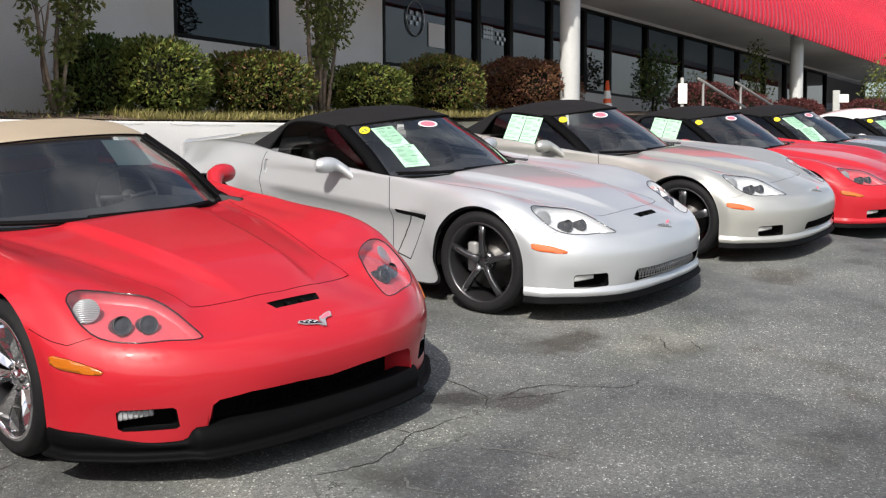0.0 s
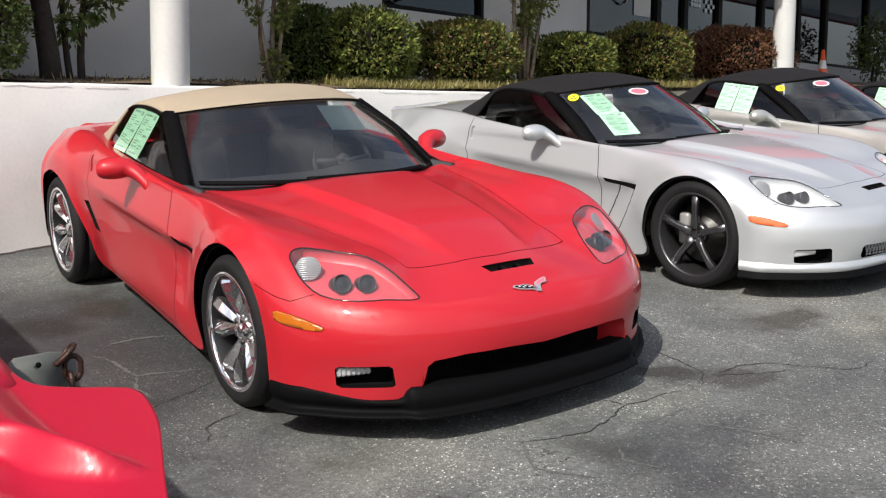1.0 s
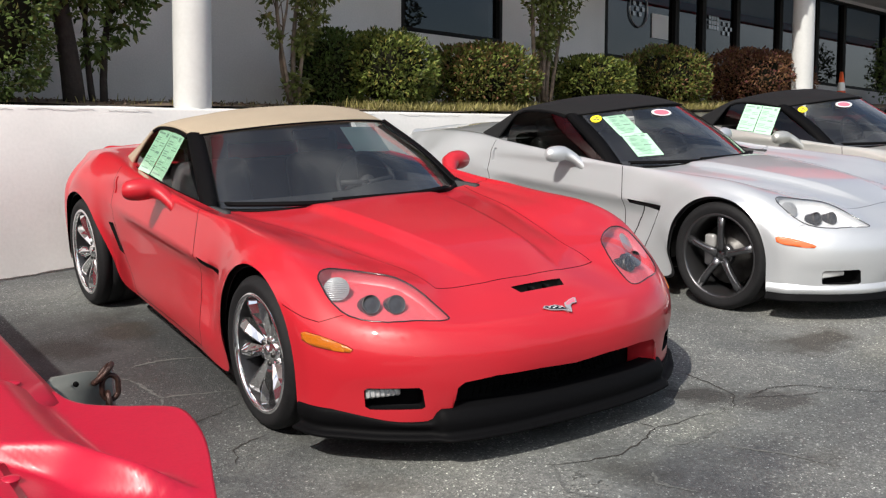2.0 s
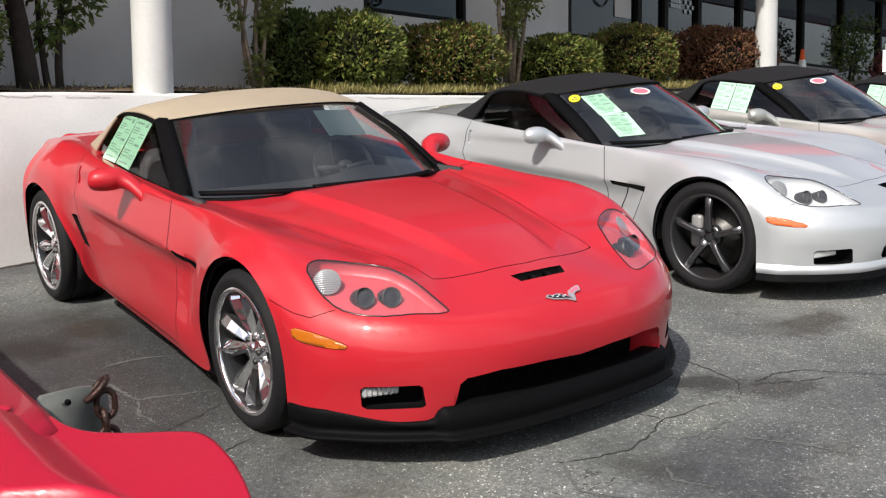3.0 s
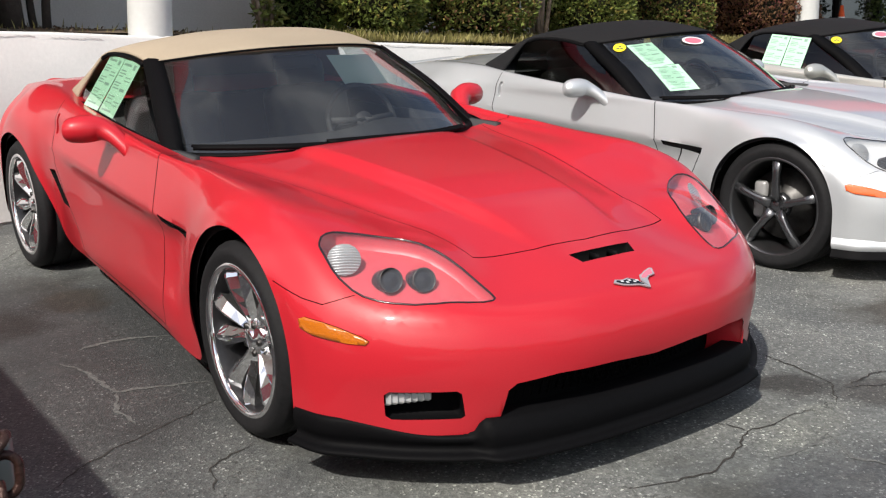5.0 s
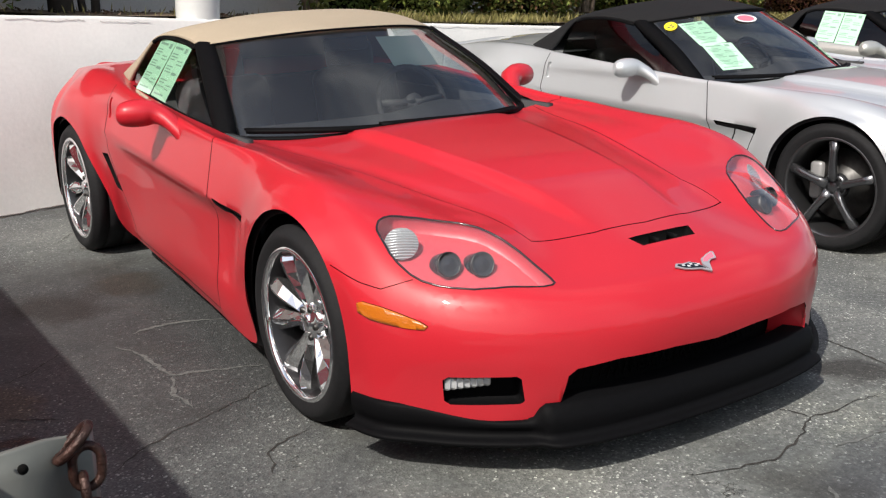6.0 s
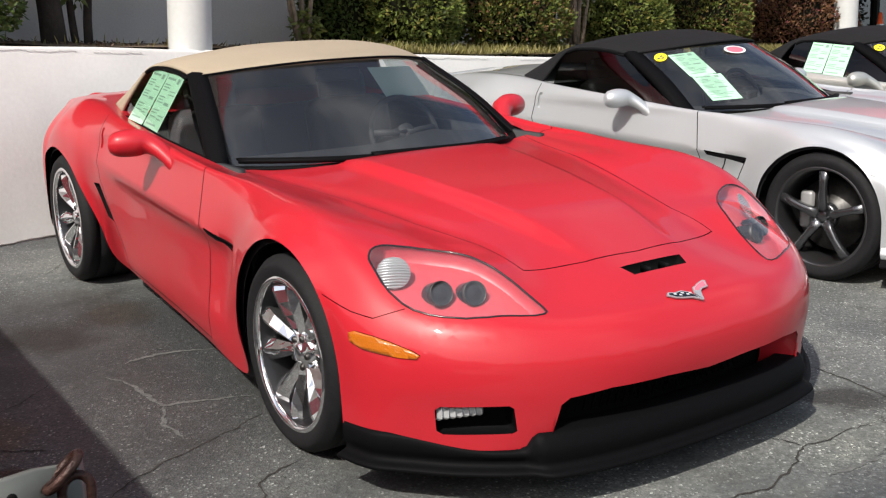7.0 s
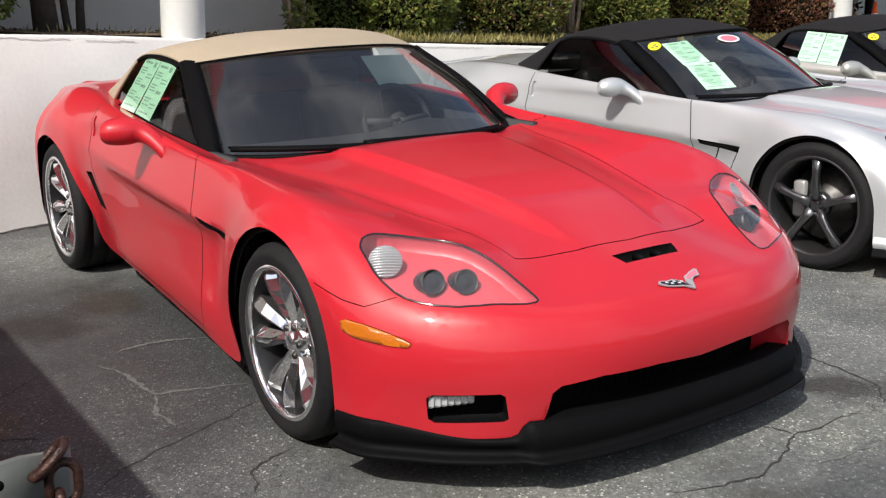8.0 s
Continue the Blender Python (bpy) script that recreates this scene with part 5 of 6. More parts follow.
def retaining_wall():
    bm = bmesh.new()
    cols = []
    for k, x in enumerate(np.linspace(-8, 15, 93)):
        top = wall_top(x) + 0.006 * noise.noise((x * 1.7, 0, 0))
        low = on_lot(x, 4.2).z - 0.4
        wob = 0.004 * noise.noise((x * 0.9, 3, 0))
        y = WALL_Y + wob
        cols.append([bm.verts.new(p) for p in ((x, y, low), (x, y - 0.003, (low + top) / 2), (x, y, top - 0.020), (x, y + 0.014, top), (x, y + 0.24, top), (x, y + 0.25, low))])
    for a, b in zip(cols, cols[1:]):
        for k in range(5):
            bm.faces.new((a[k], b[k], b[k + 1], a[k + 1]))
    wall = link("wall_retaining", to_mesh(bm, "wall"), CONCRETE)
    tagged(wall, "white painted concrete retaining wall with cracks along its top", "wall", kind="structure")
    # cracks wander just below the top edge
    rnd = random.Random(4)
    for x0, length in ((-3.2, 1.3), (-1.0, 0.55), (-0.35, 0.5), (0.25, 0.35), (3.1, 0.8), (4.3, 0.9), (5.6, 0.7), (2.2, 0.6)):
        pts = []
        for n in range(34):
            x = x0 + length * n / 33
            z = wall_top(x) - 0.030 + 0.016 * noise.noise((x * 6, 5, 0)) + rnd.uniform(-0.004, 0.004)
            pts.append((x, WALL_Y - 0.0025, min(z, wall_top(x) - 0.012)))
        cb = bmesh.new()
        tube(cb, pts, 0.0010, 4)
        link("crack", to_mesh(cb, "crack"), CRACK, wall)
    # the broken edge at the wall's foot
    cb = bmesh.new()
    tube(cb, [(x, WALL_Y - 0.004 - 0.006 * abs(noise.noise((x * 5, 9, 0))), (0.1037 * x + 0.0724 * WALL_Y) / 0.992 + 0.012 + 0.012 * noise.noise((x * 4, 1, 0)) + 0.006 * noise.noise((x * 17, 2, 0))) for x in np.linspace(-3, 3, 240)], 0.005, 5)
    link("crack", to_mesh(cb, "crack"), CRACK, wall)


retaining_wall()


def planting_bed():
    bm = bmesh.new()
    rows = []
    for x in np.linspace(-8, 34, 120):
        rows.append([(x, y, bed_top(x, y) + 0.02 * noise.noise((x * 2, y * 2, 0))) for y in np.linspace(WALL_Y + 0.2, FACADE_Y + 0.1, 12)])
    ob = link("ground_bed", to_mesh(sheet(np.array(rows)), "bed"), SOIL)
    tagged(ob, "dry planting bed with mulch in front of the showroom", "ground", kind="structure")


planting_bed()
SILL, HEAD = 2.66, 4.24
BAYS = [(4.88, 6.60)]
MULLIONS = [8.72, 10.48, 11.22, 12.22, 13.60, 14.90, 15.95, 17.70, 19.60, 21.40, 23.20, 25.20, 27.00, 28.90, 31.00]


def facade():
    """Front wall with real openings, built from pieces round them."""
    bm = bmesh.new()
    t = 0.25
    y = FACADE_Y + t / 2

    def slab(x0, x1, z0, z1, b=bm):
        box(b, (x1 - x0, t, z1 - z0), ((x0 + x1) / 2, y, (z0 + z1) / 2))

    slab(-9, 4.88, 0.5, 4.4)
    slab(4.88, 6.60, 0.5, SILL)
    slab(4.88, 6.60, HEAD, 4.4)
    slab(6.60, 8.70, 0.5, 4.4)
    slab(8.70, 36, HEAD, 4.4)
    tagged(link("wall_facade", to_mesh(bm, "facade", False), STUCCO), "grey stucco wall of the showroom in the shade", "wall", kind="structure")
    low = bmesh.new()
    box(low, (36 - 8.7, t, SILL - 0.5), ((36 + 8.7) / 2, y, (SILL + 0.5) / 2))
    tagged(link("wall_plinth", to_mesh(low, "plinth", False), PLINTH), "pale painted low wall below the shop windows", "wall", kind="structure")
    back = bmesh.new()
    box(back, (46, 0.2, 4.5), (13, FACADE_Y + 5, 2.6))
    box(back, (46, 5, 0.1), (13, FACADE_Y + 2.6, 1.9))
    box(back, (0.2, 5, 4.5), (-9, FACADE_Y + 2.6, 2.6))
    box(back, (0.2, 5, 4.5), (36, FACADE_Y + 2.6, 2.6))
    # unseen wall, added to keep light off the facade's left part
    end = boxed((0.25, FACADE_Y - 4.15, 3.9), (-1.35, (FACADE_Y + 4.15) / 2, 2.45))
    tagged(link("wall_porch_end", to_mesh(end, "light block", False), STUCCO), "stucco wall that closes the porch's end", "wall", kind="structure")
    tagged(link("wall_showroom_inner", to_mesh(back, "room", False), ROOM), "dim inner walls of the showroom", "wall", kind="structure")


facade()


def shop_window(x0, x1, n):
    w = thing("window_%d" % n, Matrix.Translation(((x0 + x1) / 2, FACADE_Y + 0.06, SILL)), "tall dark shop window in a black frame", "window", "shop windows", "structure")
    width, height = x1 - x0, HEAD - SILL
    for s in (-1, 1):
        part("window_frame", boxed((0.055, 0.12, height), (s * (width / 2 - 0.0275), 0, height / 2), 0.006), FRAME, w, smooth=False)
    part("window_frame", boxed((width, 0.12, 0.05), (0, -0.002, 0.025), 0.006), FRAME, w, smooth=False)
    part("window_frame", boxed((width, 0.12, 0.05), (0, -0.002, height - 0.025), 0.006), FRAME, w, smooth=False)
    pane = part("pane", boxed((width - 0.10, 0.012, height - 0.09), (0, 0.01, height / 2)), SHOP_GLASS, w, smooth=False)
    pane.visible_shadow = False
    return w


number = 1
for x0, x1 in BAYS + list(zip(MULLIONS, MULLIONS[1:])):
    shop_window(x0, x1, number)
    number += 1


def column(x, base):
    c = thing("column", Matrix.Translation((x, 4.06, base)), "round white painted column carrying the porch roof", "column", "porch columns", "structure")
    bm = bmesh.new()
    h = 4.30 - base
    lathe(bm, [(0, 0.150), (h * 0.5, 0.152), (h, 0.150)], 48)
    bmesh.ops.rotate(bm, matrix=Matrix.Rotation(-math.pi / 2, 3, "Y"), verts=bm.verts)
    part("shaft", bm, COLUMN_PAINT, c)


for x, base in ((1.05, 1.46), (10.90, 1.75), (21.9, 2.0), (32.8, 2.2)):
    column(x, base)


def awning():
    top = bmesh.new()
    box(top, (45, 2.30, 0.10), (13.5, 4.82, 4.35))
    tagged(link("ceiling", to_mesh(top, "soffit", False), SOFFIT), "grey porch soffit", "ceiling", kind="structure")
    roof = thing("awning", Matrix.Translation((0, 0, 0)), "curved red metal awning roof with standing seams", "roof", kind="structure")
    prof = spline([(3.64, 4.12), (3.62, 4.30), (3.66, 4.66), (3.78, 5.06), (4.00, 5.48), (4.25, 6.00), (4.55, 6.60), (5.9, 8.40)], 5)
    rows = np.array([[(x, y, z) for y, z in prof] for x in np.linspace(-9, 36, 46)])
    bm = sheet(rows)
    part("roof_sheet", solid(bm, 0.02), ROOF_RED, roof)
    rib = bmesh.new()
    for (ya, za), (yb, zb) in zip(prof[:-6], prof[1:-5]):
        d = math.hypot(yb - ya, zb - za)
        box(rib, (0.022, 0.035, d * 1.06), (0, (ya + yb) / 2 - 0.012, (za + zb) / 2 + 0.008), 0, Matrix.Rotation(-math.atan2(yb - ya, zb - za), 4, "X"))
    rib_mesh = to_mesh(rib, "seam", False)
    for k in range(110):
        link("seam", rib_mesh, ROOF_RED, roof).location.x = 5.0 + k * 0.27
    part("fascia", boxed((45, 0.05, 0.16), (13.5, 3.68, 4.22), 0.01), ROOF_RED, roof, smooth=False)


awning()


# ---- planting ----
def leaf_material(name, base, spread, dry):
    m = bpy.data.materials.new(name)
    m.use_nodes = True
    nodes, links = m.node_tree.nodes, m.node_tree.links
    p = nodes["Principled BSDF"]
    info = nodes.new("ShaderNodeNewGeometry")
    ramp = nodes.new("ShaderNodeValToRGB")
    e = ramp.color_ramp.elements
    e[0].position, e[0].color = 0.0, (*(c * (1 - spread) for c in base), 1)
    e[1].position, e[1].color = 0.8, (*(c * (1 + spread) for c in base), 1)
    last = e.new(0.97)
    last.color = (*dry, 1)
    links.new(info.outputs["Random Per Island"], ramp.inputs[0])
    links.new(ramp.outputs[0], p.inputs["Base Color"])
    p.inputs["Roughness"].default_value = 0.5
    p.inputs["Specular IOR Level"].default_value = 0.25
    p.inputs["Subsurface Weight"].default_value = 0.0
    through_light = nodes.new("ShaderNodeBsdfTranslucent")
    links.new(ramp.outputs[0], through_light.inputs[0])
    mix = nodes.new("ShaderNodeMixShader")
    mix.inputs[0].default_value = 0.25
    links.new(p.outputs[0], mix.inputs[1])
    links.new(through_light.outputs[0], mix.inputs[2])
    links.new(mix.outputs[0], nodes["Material Output"].inputs[0])
    return m


GREEN = leaf_material("green leaves", (0.105, 0.135, 0.030), 0.7, (0.30, 0.25, 0.07))
DEEP = leaf_material("deep green leaves", (0.075, 0.115, 0.030), 0.5, (0.12, 0.12, 0.04))
BRONZE = leaf_material("bronze leaves", (0.150, 0.080, 0.038), 0.6, (0.20, 0.09, 0.05))
PURPLE = leaf_material("purple leaves", (0.110, 0.036, 0.036), 0.45, (0.14, 0.05, 0.04))
LIME = leaf_material("light green leaves", (0.115, 0.140, 0.036), 0.5, (0.24, 0.22, 0.08))
LITTER = leaf_material("fallen leaves", (0.115, 0.075, 0.050), 0.5, (0.24, 0.17, 0.11))
GRASS = leaf_material("dry grass", (0.26, 0.235, 0.085), 0.4, (0.42, 0.35, 0.18))
BARK = material("bark", (0.17, 0.13, 0.095), 0.9, grain=0.3, size=25, wear=0.3, wear_size=6, bump=0.6, bump_size=40)
DARK_BARK = material("dark bark", (0.030, 0.024, 0.020), 0.95, grain=0.3, size=25, bump=0.6, bump_size=40)
# bush cores: the shade between leaves is painted as near-black
CORE_SHADE = material("near-black inner shade", (0.012, 0.012, 0.007), 0.95, spec=0.1)


def leaves_mesh(places, ways, lengths, width=0.5):
    """Folded leaves, each its own island: base, two sides, tip."""
    n = len(places)
    rs = np.random.RandomState(n)
    ways = ways / np.linalg.norm(ways, axis=1)[:, None]
    side = np.cross(ways, rs.normal(size=(n, 3)))
    side /= np.linalg.norm(side, axis=1)[:, None] + 1e-9
    up = np.cross(side, ways)
    L = lengths[:, None]
    mid = places + ways * L * 0.5
    v = np.stack([places, mid + side * L * width * 0.5 + up * L * 0.10, places + ways * L, mid - side * L * width * 0.5 + up * L * 0.10], 1).reshape(-1, 3)
    k = np.arange(n) * 4
    faces = np.concatenate([np.stack([k, k + 1, k + 2], 1), np.stack([k, k + 2, k + 3], 1)])
    mesh = bpy.data.meshes.new("leaves")
    mesh.from_pydata(v.tolist(), [], faces.tolist())
    return mesh


def bush(x0, x1, y, depth, z0, z1, mat, seed, label, n=3400, leaf=0.048, square=2.6, second=None):
    """A clipped shrub: leaves over an uneven rounded block, with a near-black core for its inner shade."""
    rs = np.random.RandomState(seed)
    n = int(n * 2.6)
    cx, rx, ry, rz = (x0 + x1) / 2, (x1 - x0) / 2 - 0.045, depth / 2, (z1 - z0) / 2 - 0.02
    ob = thing("bush", Matrix.Translation((cx, y, z0)), label, "bush", "clipped bushes in the bed")

    def shape(d, shrink=1.0):
        r = (np.abs(d) ** square).sum(1) ** (-1 / square)
        p = d * r[:, None]
        lump = np.array([noise.noise((a * 2.3 + seed, b * 2.3, c * 2.3)) for a, b, c in p])
        fine = np.array([noise.noise((a * 6 + seed, b * 6, c * 6)) for a, b, c in p])
        p = p * (1 + 0.12 * lump + 0.11 * fine)[:, None] * shrink
        return p * np.array((rx, ry, rz)) + np.array((0, 0, rz))

    d = rs.normal(size=(n, 3))
    d /= np.linalg.norm(d, axis=1)[:, None]
    p = np.array((0, 0, rz)) + (shape(d) - np.array((0, 0, rz))) * (1 - 0.20 * rs.rand(n)[:, None] ** 1.5)
    # thin spots show the blackened core
    thin = np.array([noise.noise((a * 5.5 + seed, b * 5.5, c * 5.5)) for a, b, c in p])
    keep = (thin > -0.12) | (rs.rand(n) < 0.25)
    p, d, n = p[keep], d[keep], int(keep.sum())
    ways = d + rs.normal(scale=0.75, size=(n, 3)) + np.array((0, -0.1, 0.35))
    link("foliage", leaves_mesh(p, ways, leaf * (0.7 + 0.6 * rs.rand(n))), mat, ob)
    if second:
        pick = rs.rand(n) < 0.35
        link("young_foliage", leaves_mesh(p[pick] * 1.02, ways[pick], leaf * (0.6 + 0.5 * rs.rand(pick.sum()))), second, ob, "reddish young leaves")
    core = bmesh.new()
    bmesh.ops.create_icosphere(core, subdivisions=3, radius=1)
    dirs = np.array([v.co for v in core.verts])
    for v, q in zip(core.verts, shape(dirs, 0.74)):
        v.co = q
    part("twig_core", core, CORE_SHADE, ob)
    return ob


bush(2.80, 3.50, 5.00, 0.80, 1.60, 2.44, DEEP, 11, "dark green shaded clipped bush against the wall", 2400)
bush(3.06, 4.08, 4.63, 0.95, 1.64, 2.43, GREEN, 12, "rounded green clipped bush in the planting bed", 3400)
bush(4.16, 4.50, 5.00, 0.55, 1.66, 2.20, DEEP, 13, "dark green filler shrub between two bushes", 900)
bush(4.26, 5.70, 4.63, 0.95, 1.70, 2.43, GREEN, 14, "broad green clipped bush in the planting bed", 4200, second=BRONZE)
bush(6.14, 7.42, 4.65, 0.95, 1.84, 2.44, GREEN, 15, "low green clipped bush in the planting bed", 3400)
bush(7.74, 9.06, 4.65, 1.00, 1.84, 2.69, GREEN, 16, "tall green and bronze clipped bush", 3800, second=BRONZE)
bush(9.56, 11.9, 4.65, 1.10, 1.94, 2.84, BRONZE, 17, "broad bronze-green clipped bush beside a column", 5000, second=PURPLE)
bush(-1.18, 0.12, 4.50, 1.00, 1.45, 3.1, DEEP, 18, "tall green hedge bush in the bed", 5200)
bush(15.4, 17.2, 4.08, 1.0, 2.0, 2.86, PURPLE, 19, "purple-leaved hedge by the entrance steps", 2600, leaf=0.06)
bush(17.1, 19.4, 4.08, 1.0, 2.0, 2.80, PURPLE, 20, "purple-leaved hedge by the entrance steps", 3000, leaf=0.06)
bush(19.6, 21.4, 3.6, 1.0, 2.1, 2.75, PURPLE, 21, "purple-leaved hedge beside a column", 2400, leaf=0.06)
bush(25.0, 29.0, 3.6, 1.2, 2.2, 3.1, PURPLE, 22, "purple-leaved hedge at the far end", 2600, leaf=0.07)


def small_tree(x, y, z, stems, clumps, mat, bark, seed, label, leaf=0.055, name="tree", spread=0.16):
    """Several leaning tapered stems with side twigs and clumps of leaves."""
    rs = np.random.RandomState(seed)
    t = thing(name, Matrix.Translation((x, y, z)), label, "tree", "small trees in the bed")
    trunk = bmesh.new()
    for dx, dy, h, r, lean in stems:
        pts = []
        for k in range(8):
            q = k / 7
            pts.append((dx + lean * q + 0.03 * math.sin(5 * q + seed + dx * 9), dy + 0.05 * math.sin(4 * q + dx), h * q))
        tube(trunk, pts, [r * (1 - 0.6 * k / 7) for k in range(8)], 8)
        for _ in range(4):
            k = rs.randint(3, 7)
            p = np.array(pts[k])
            e = p + np.array((rs.uniform(-0.22, 0.22), rs.uniform(-0.15, 0.15), rs.uniform(0.10, 0.25)))
            tube(trunk, [p, (p + e) / 2 + np.array((0, 0, 0.03)), e], [r * 0.35, r * 0.25, r * 0.12], 5)
    part("trunk", trunk, bark, t)
    ps, ws = [], []
    for cx, cy, cz, rad, n in clumps:
        d = rs.normal(size=(n, 3))
        d /= np.linalg.norm(d, axis=1)[:, None]
        ps.append(np.array((cx, cy, cz)) + d * rad * rs.rand(n)[:, None] ** 0.45 * np.array((1, 1, 1.25)))
        ws.append(d * 0.5 + rs.normal(scale=0.7, size=(n, 3)) + np.array((0, 0, -0.25)))
    p, w = np.concatenate(ps), np.concatenate(ws)
    link("crown", leaves_mesh(p, w, leaf * (0.7 + 0.6 * rs.rand(len(p)))), mat, t)
    return t


small_tree(2.44, 4.63, 1.64, [(-0.05, 0, 0.95, 0.024, -0.06), (0.03, 0.02, 1.9, 0.026, 0.16), (-0.06, -0.02, 1.9, 0.022, -0.16), (0.05, -0.03, 1.7, 0.020, 0.34)],
           [(0.04, 0, 0.14, 0.12, 200), (-0.22, 0, 0.58, 0.07, 60), (-0.30, 0, 0.74, 0.06, 50), (0.10, 0, 0.55, 0.09, 130), (0.16, 0, 0.72, 0.12, 180), (-0.28, 0, 1.02, 0.11, 150), (0.30, 0, 0.84, 0.09, 100), (0.36, 0, 1.10, 0.14, 200), (0.12, 0, 1.00, 0.14, 220), (-0.20, 0, 1.40, 0.20, 280), (0.3, 0, 1.5, 0.22, 300), (0.1, 0, 1.3, 0.15, 200)],
           LIME, BARK, 3, "slender multi-stemmed young tree against the shaded wall", leaf=0.065)
small_tree(5.86, 4.55, 1.82, [(-0.06, 0, 2.2, 0.028, -0.22), (0.02, 0.03, 2.3, 0.032, 0.00), (0.06, 0, 2.3, 0.030, 0.25), (0.10, -0.03, 2.0, 0.024, 0.42), (-0.02, -0.04, 1.9, 0.024, 0.12)],
           [(0.02, 0, 0.62, 0.12, 160), (0.05, 0, 0.85, 0.20, 300), (0.25, 0, 0.98, 0.22, 320), (-0.10, 0, 1.15, 0.22, 300), (0.0, 0, 1.35, 0.28, 380), (0.40, 0, 1.30, 0.24, 300), (0.16, 0, 1.70, 0.34, 420), (-0.28, 0, 1.5, 0.10, 60), (0.22, 0, 0.35, 0.06, 30)],
           LIME, BARK, 5, "crape myrtle with pale smooth stems in the planting bed", leaf=0.065)
small_tree(0.28, 4.55, 1.46, [(0.0, 0, 1.9, 0.095, -0.18), (0.30, 0.05, 1.8, 0.035, 0.16), (0.20, 0.08, 1.7, 0.03, 0.0)],
           [(-0.05, 0, 1.15, 0.34, 420), (0.62, 0, 1.02, 0.14, 140), (0.15, 0, 0.95, 0.22, 260), (0.48, 0, 0.82, 0.16, 160), (-0.28, 0, 1.05, 0.28, 300), (0.45, 0, 1.1, 0.26, 300), (0.0, 0, 1.3, 0.40, 560), (0.18, 0, 0.50, 0.12, 110), (0.36, 0, 0.62, 0.08, 60)],
           DEEP, DARK_BARK, 7, "dark shaded tree with a thick trunk in the bed", leaf=0.075)
small_tree(16.3, 5.1, 2.0, [(0, 0, 1.0, 0.04, 0.05), (0.1, 0, 1.0, 0.03, 0.2)], [(-0.2, 0, 0.75, 0.40, 260), (0.35, 0, 0.85, 0.42, 280), (0.05, 0, 1.15, 0.45, 300), (0.5, 0, 1.25, 0.30, 160), (-0.3, 0, 1.2, 0.25, 120)], DEEP, DARK_BARK, 8, "dark leafy shrub tree before the shop windows", leaf=0.08, name="shrub_tree")
small_tree(20.6, 4.6, 2.2, [(0, 0, 1.0, 0.03, 0.05)], [(-0.1, 0, 0.85, 0.35, 200), (0.25, 0, 0.95, 0.38, 220), (0.05, 0, 1.35, 0.35, 200), (0.15, 0, 1.7, 0.22, 100)], LIME, BARK, 9, "light green young tree by the entrance", leaf=0.08, name="shrub_tree")
small_tree(27.0, 3.4, 2.4, [(0, 0, 1.0, 0.04, 0.05)], [(-0.2, 0, 0.7, 0.5, 240), (0.4, 0, 0.9, 0.55, 260), (0.1, 0, 1.3, 0.5, 240)], LIME, BARK, 10, "light green young tree at the far end", leaf=0.10, name="shrub_tree")


def grass():
    rs = np.random.RandomState(2)
    n = 11000
    x = np.concatenate([rs.uniform(3.0, 12.0, n - 500), rs.uniform(-3, 3.2, 500)])
    y = WALL_Y + 0.24 + rs.rand(n) ** 1.5 * 0.75
    z = np.array([bed_top(a, b) for a, b in zip(x, y)]) - 0.01
    ways = np.stack([rs.normal(scale=0.4, size=n), rs.normal(scale=0.3, size=n) - 0.15, np.ones(n)], 1)
    size = np.where(np.arange(n) < n - 500, 0.05 + 0.08 * rs.rand(n) ** 2, 0.02 + 0.07 * rs.rand(n) ** 3)
    ob = link("grass", leaves_mesh(np.stack([x, y, z], 1), ways, size, 0.09), GRASS)
    tagged(ob, "dry yellow-green grass along the top of the wall", "grass", kind="stuff")
    # low leafy weeds and mulch litter behind
    n = 2500
    x, y = rs.uniform(-4, 12, n), rs.uniform(WALL_Y + 0.3, FACADE_Y - 0.2, n)
    z = np.array([bed_top(a, b) for a, b in zip(x, y)])
    ob = link("leaf_litter", leaves_mesh(np.stack([x, y, z], 1), np.stack([rs.normal(size=n), rs.normal(size=n), 0.4 + 0 * x], 1), 0.018 + 0.028 * rs.rand(n)), LITTER)
    tagged(ob, "brown leaf litter on the planting bed", "leaves", kind="stuff")


grass()

def far_woods():
    """A belt of tall trees across the street."""
    rs = np.random.RandomState(8)
    ps = []
    for k in range(46):
        x, y, h = -45 + k * 2.6 + rs.uniform(-1, 1), -38 + rs.uniform(-5, 5), rs.uniform(5.5, 10.5)
        for _ in range(7):
            c = np.array((x + rs.uniform(-1.6, 1.6), y + rs.uniform(-1.6, 1.6), h * rs.uniform(0.15, 0.85) - 3))
            d = rs.normal(size=(45, 3))
            ps.append(c + d / np.linalg.norm(d, axis=1)[:, None] * rs.uniform(0.9, 1.8) * rs.rand(45)[:, None] ** 0.4)
    p = np.concatenate(ps)
    ob = link("far_woods", leaves_mesh(p, rs.normal(size=p.shape), 0.5 + 0.5 * rs.rand(len(p)), 0.6), DEEP)
    tagged(ob, "belt of tall dark green trees across the street", "woods", kind="stuff")


far_woods()

# ---- cars ----
def car_at(x, y, z, turn):
    return LOT @ pose(x, y, z, 0, 0, turn)


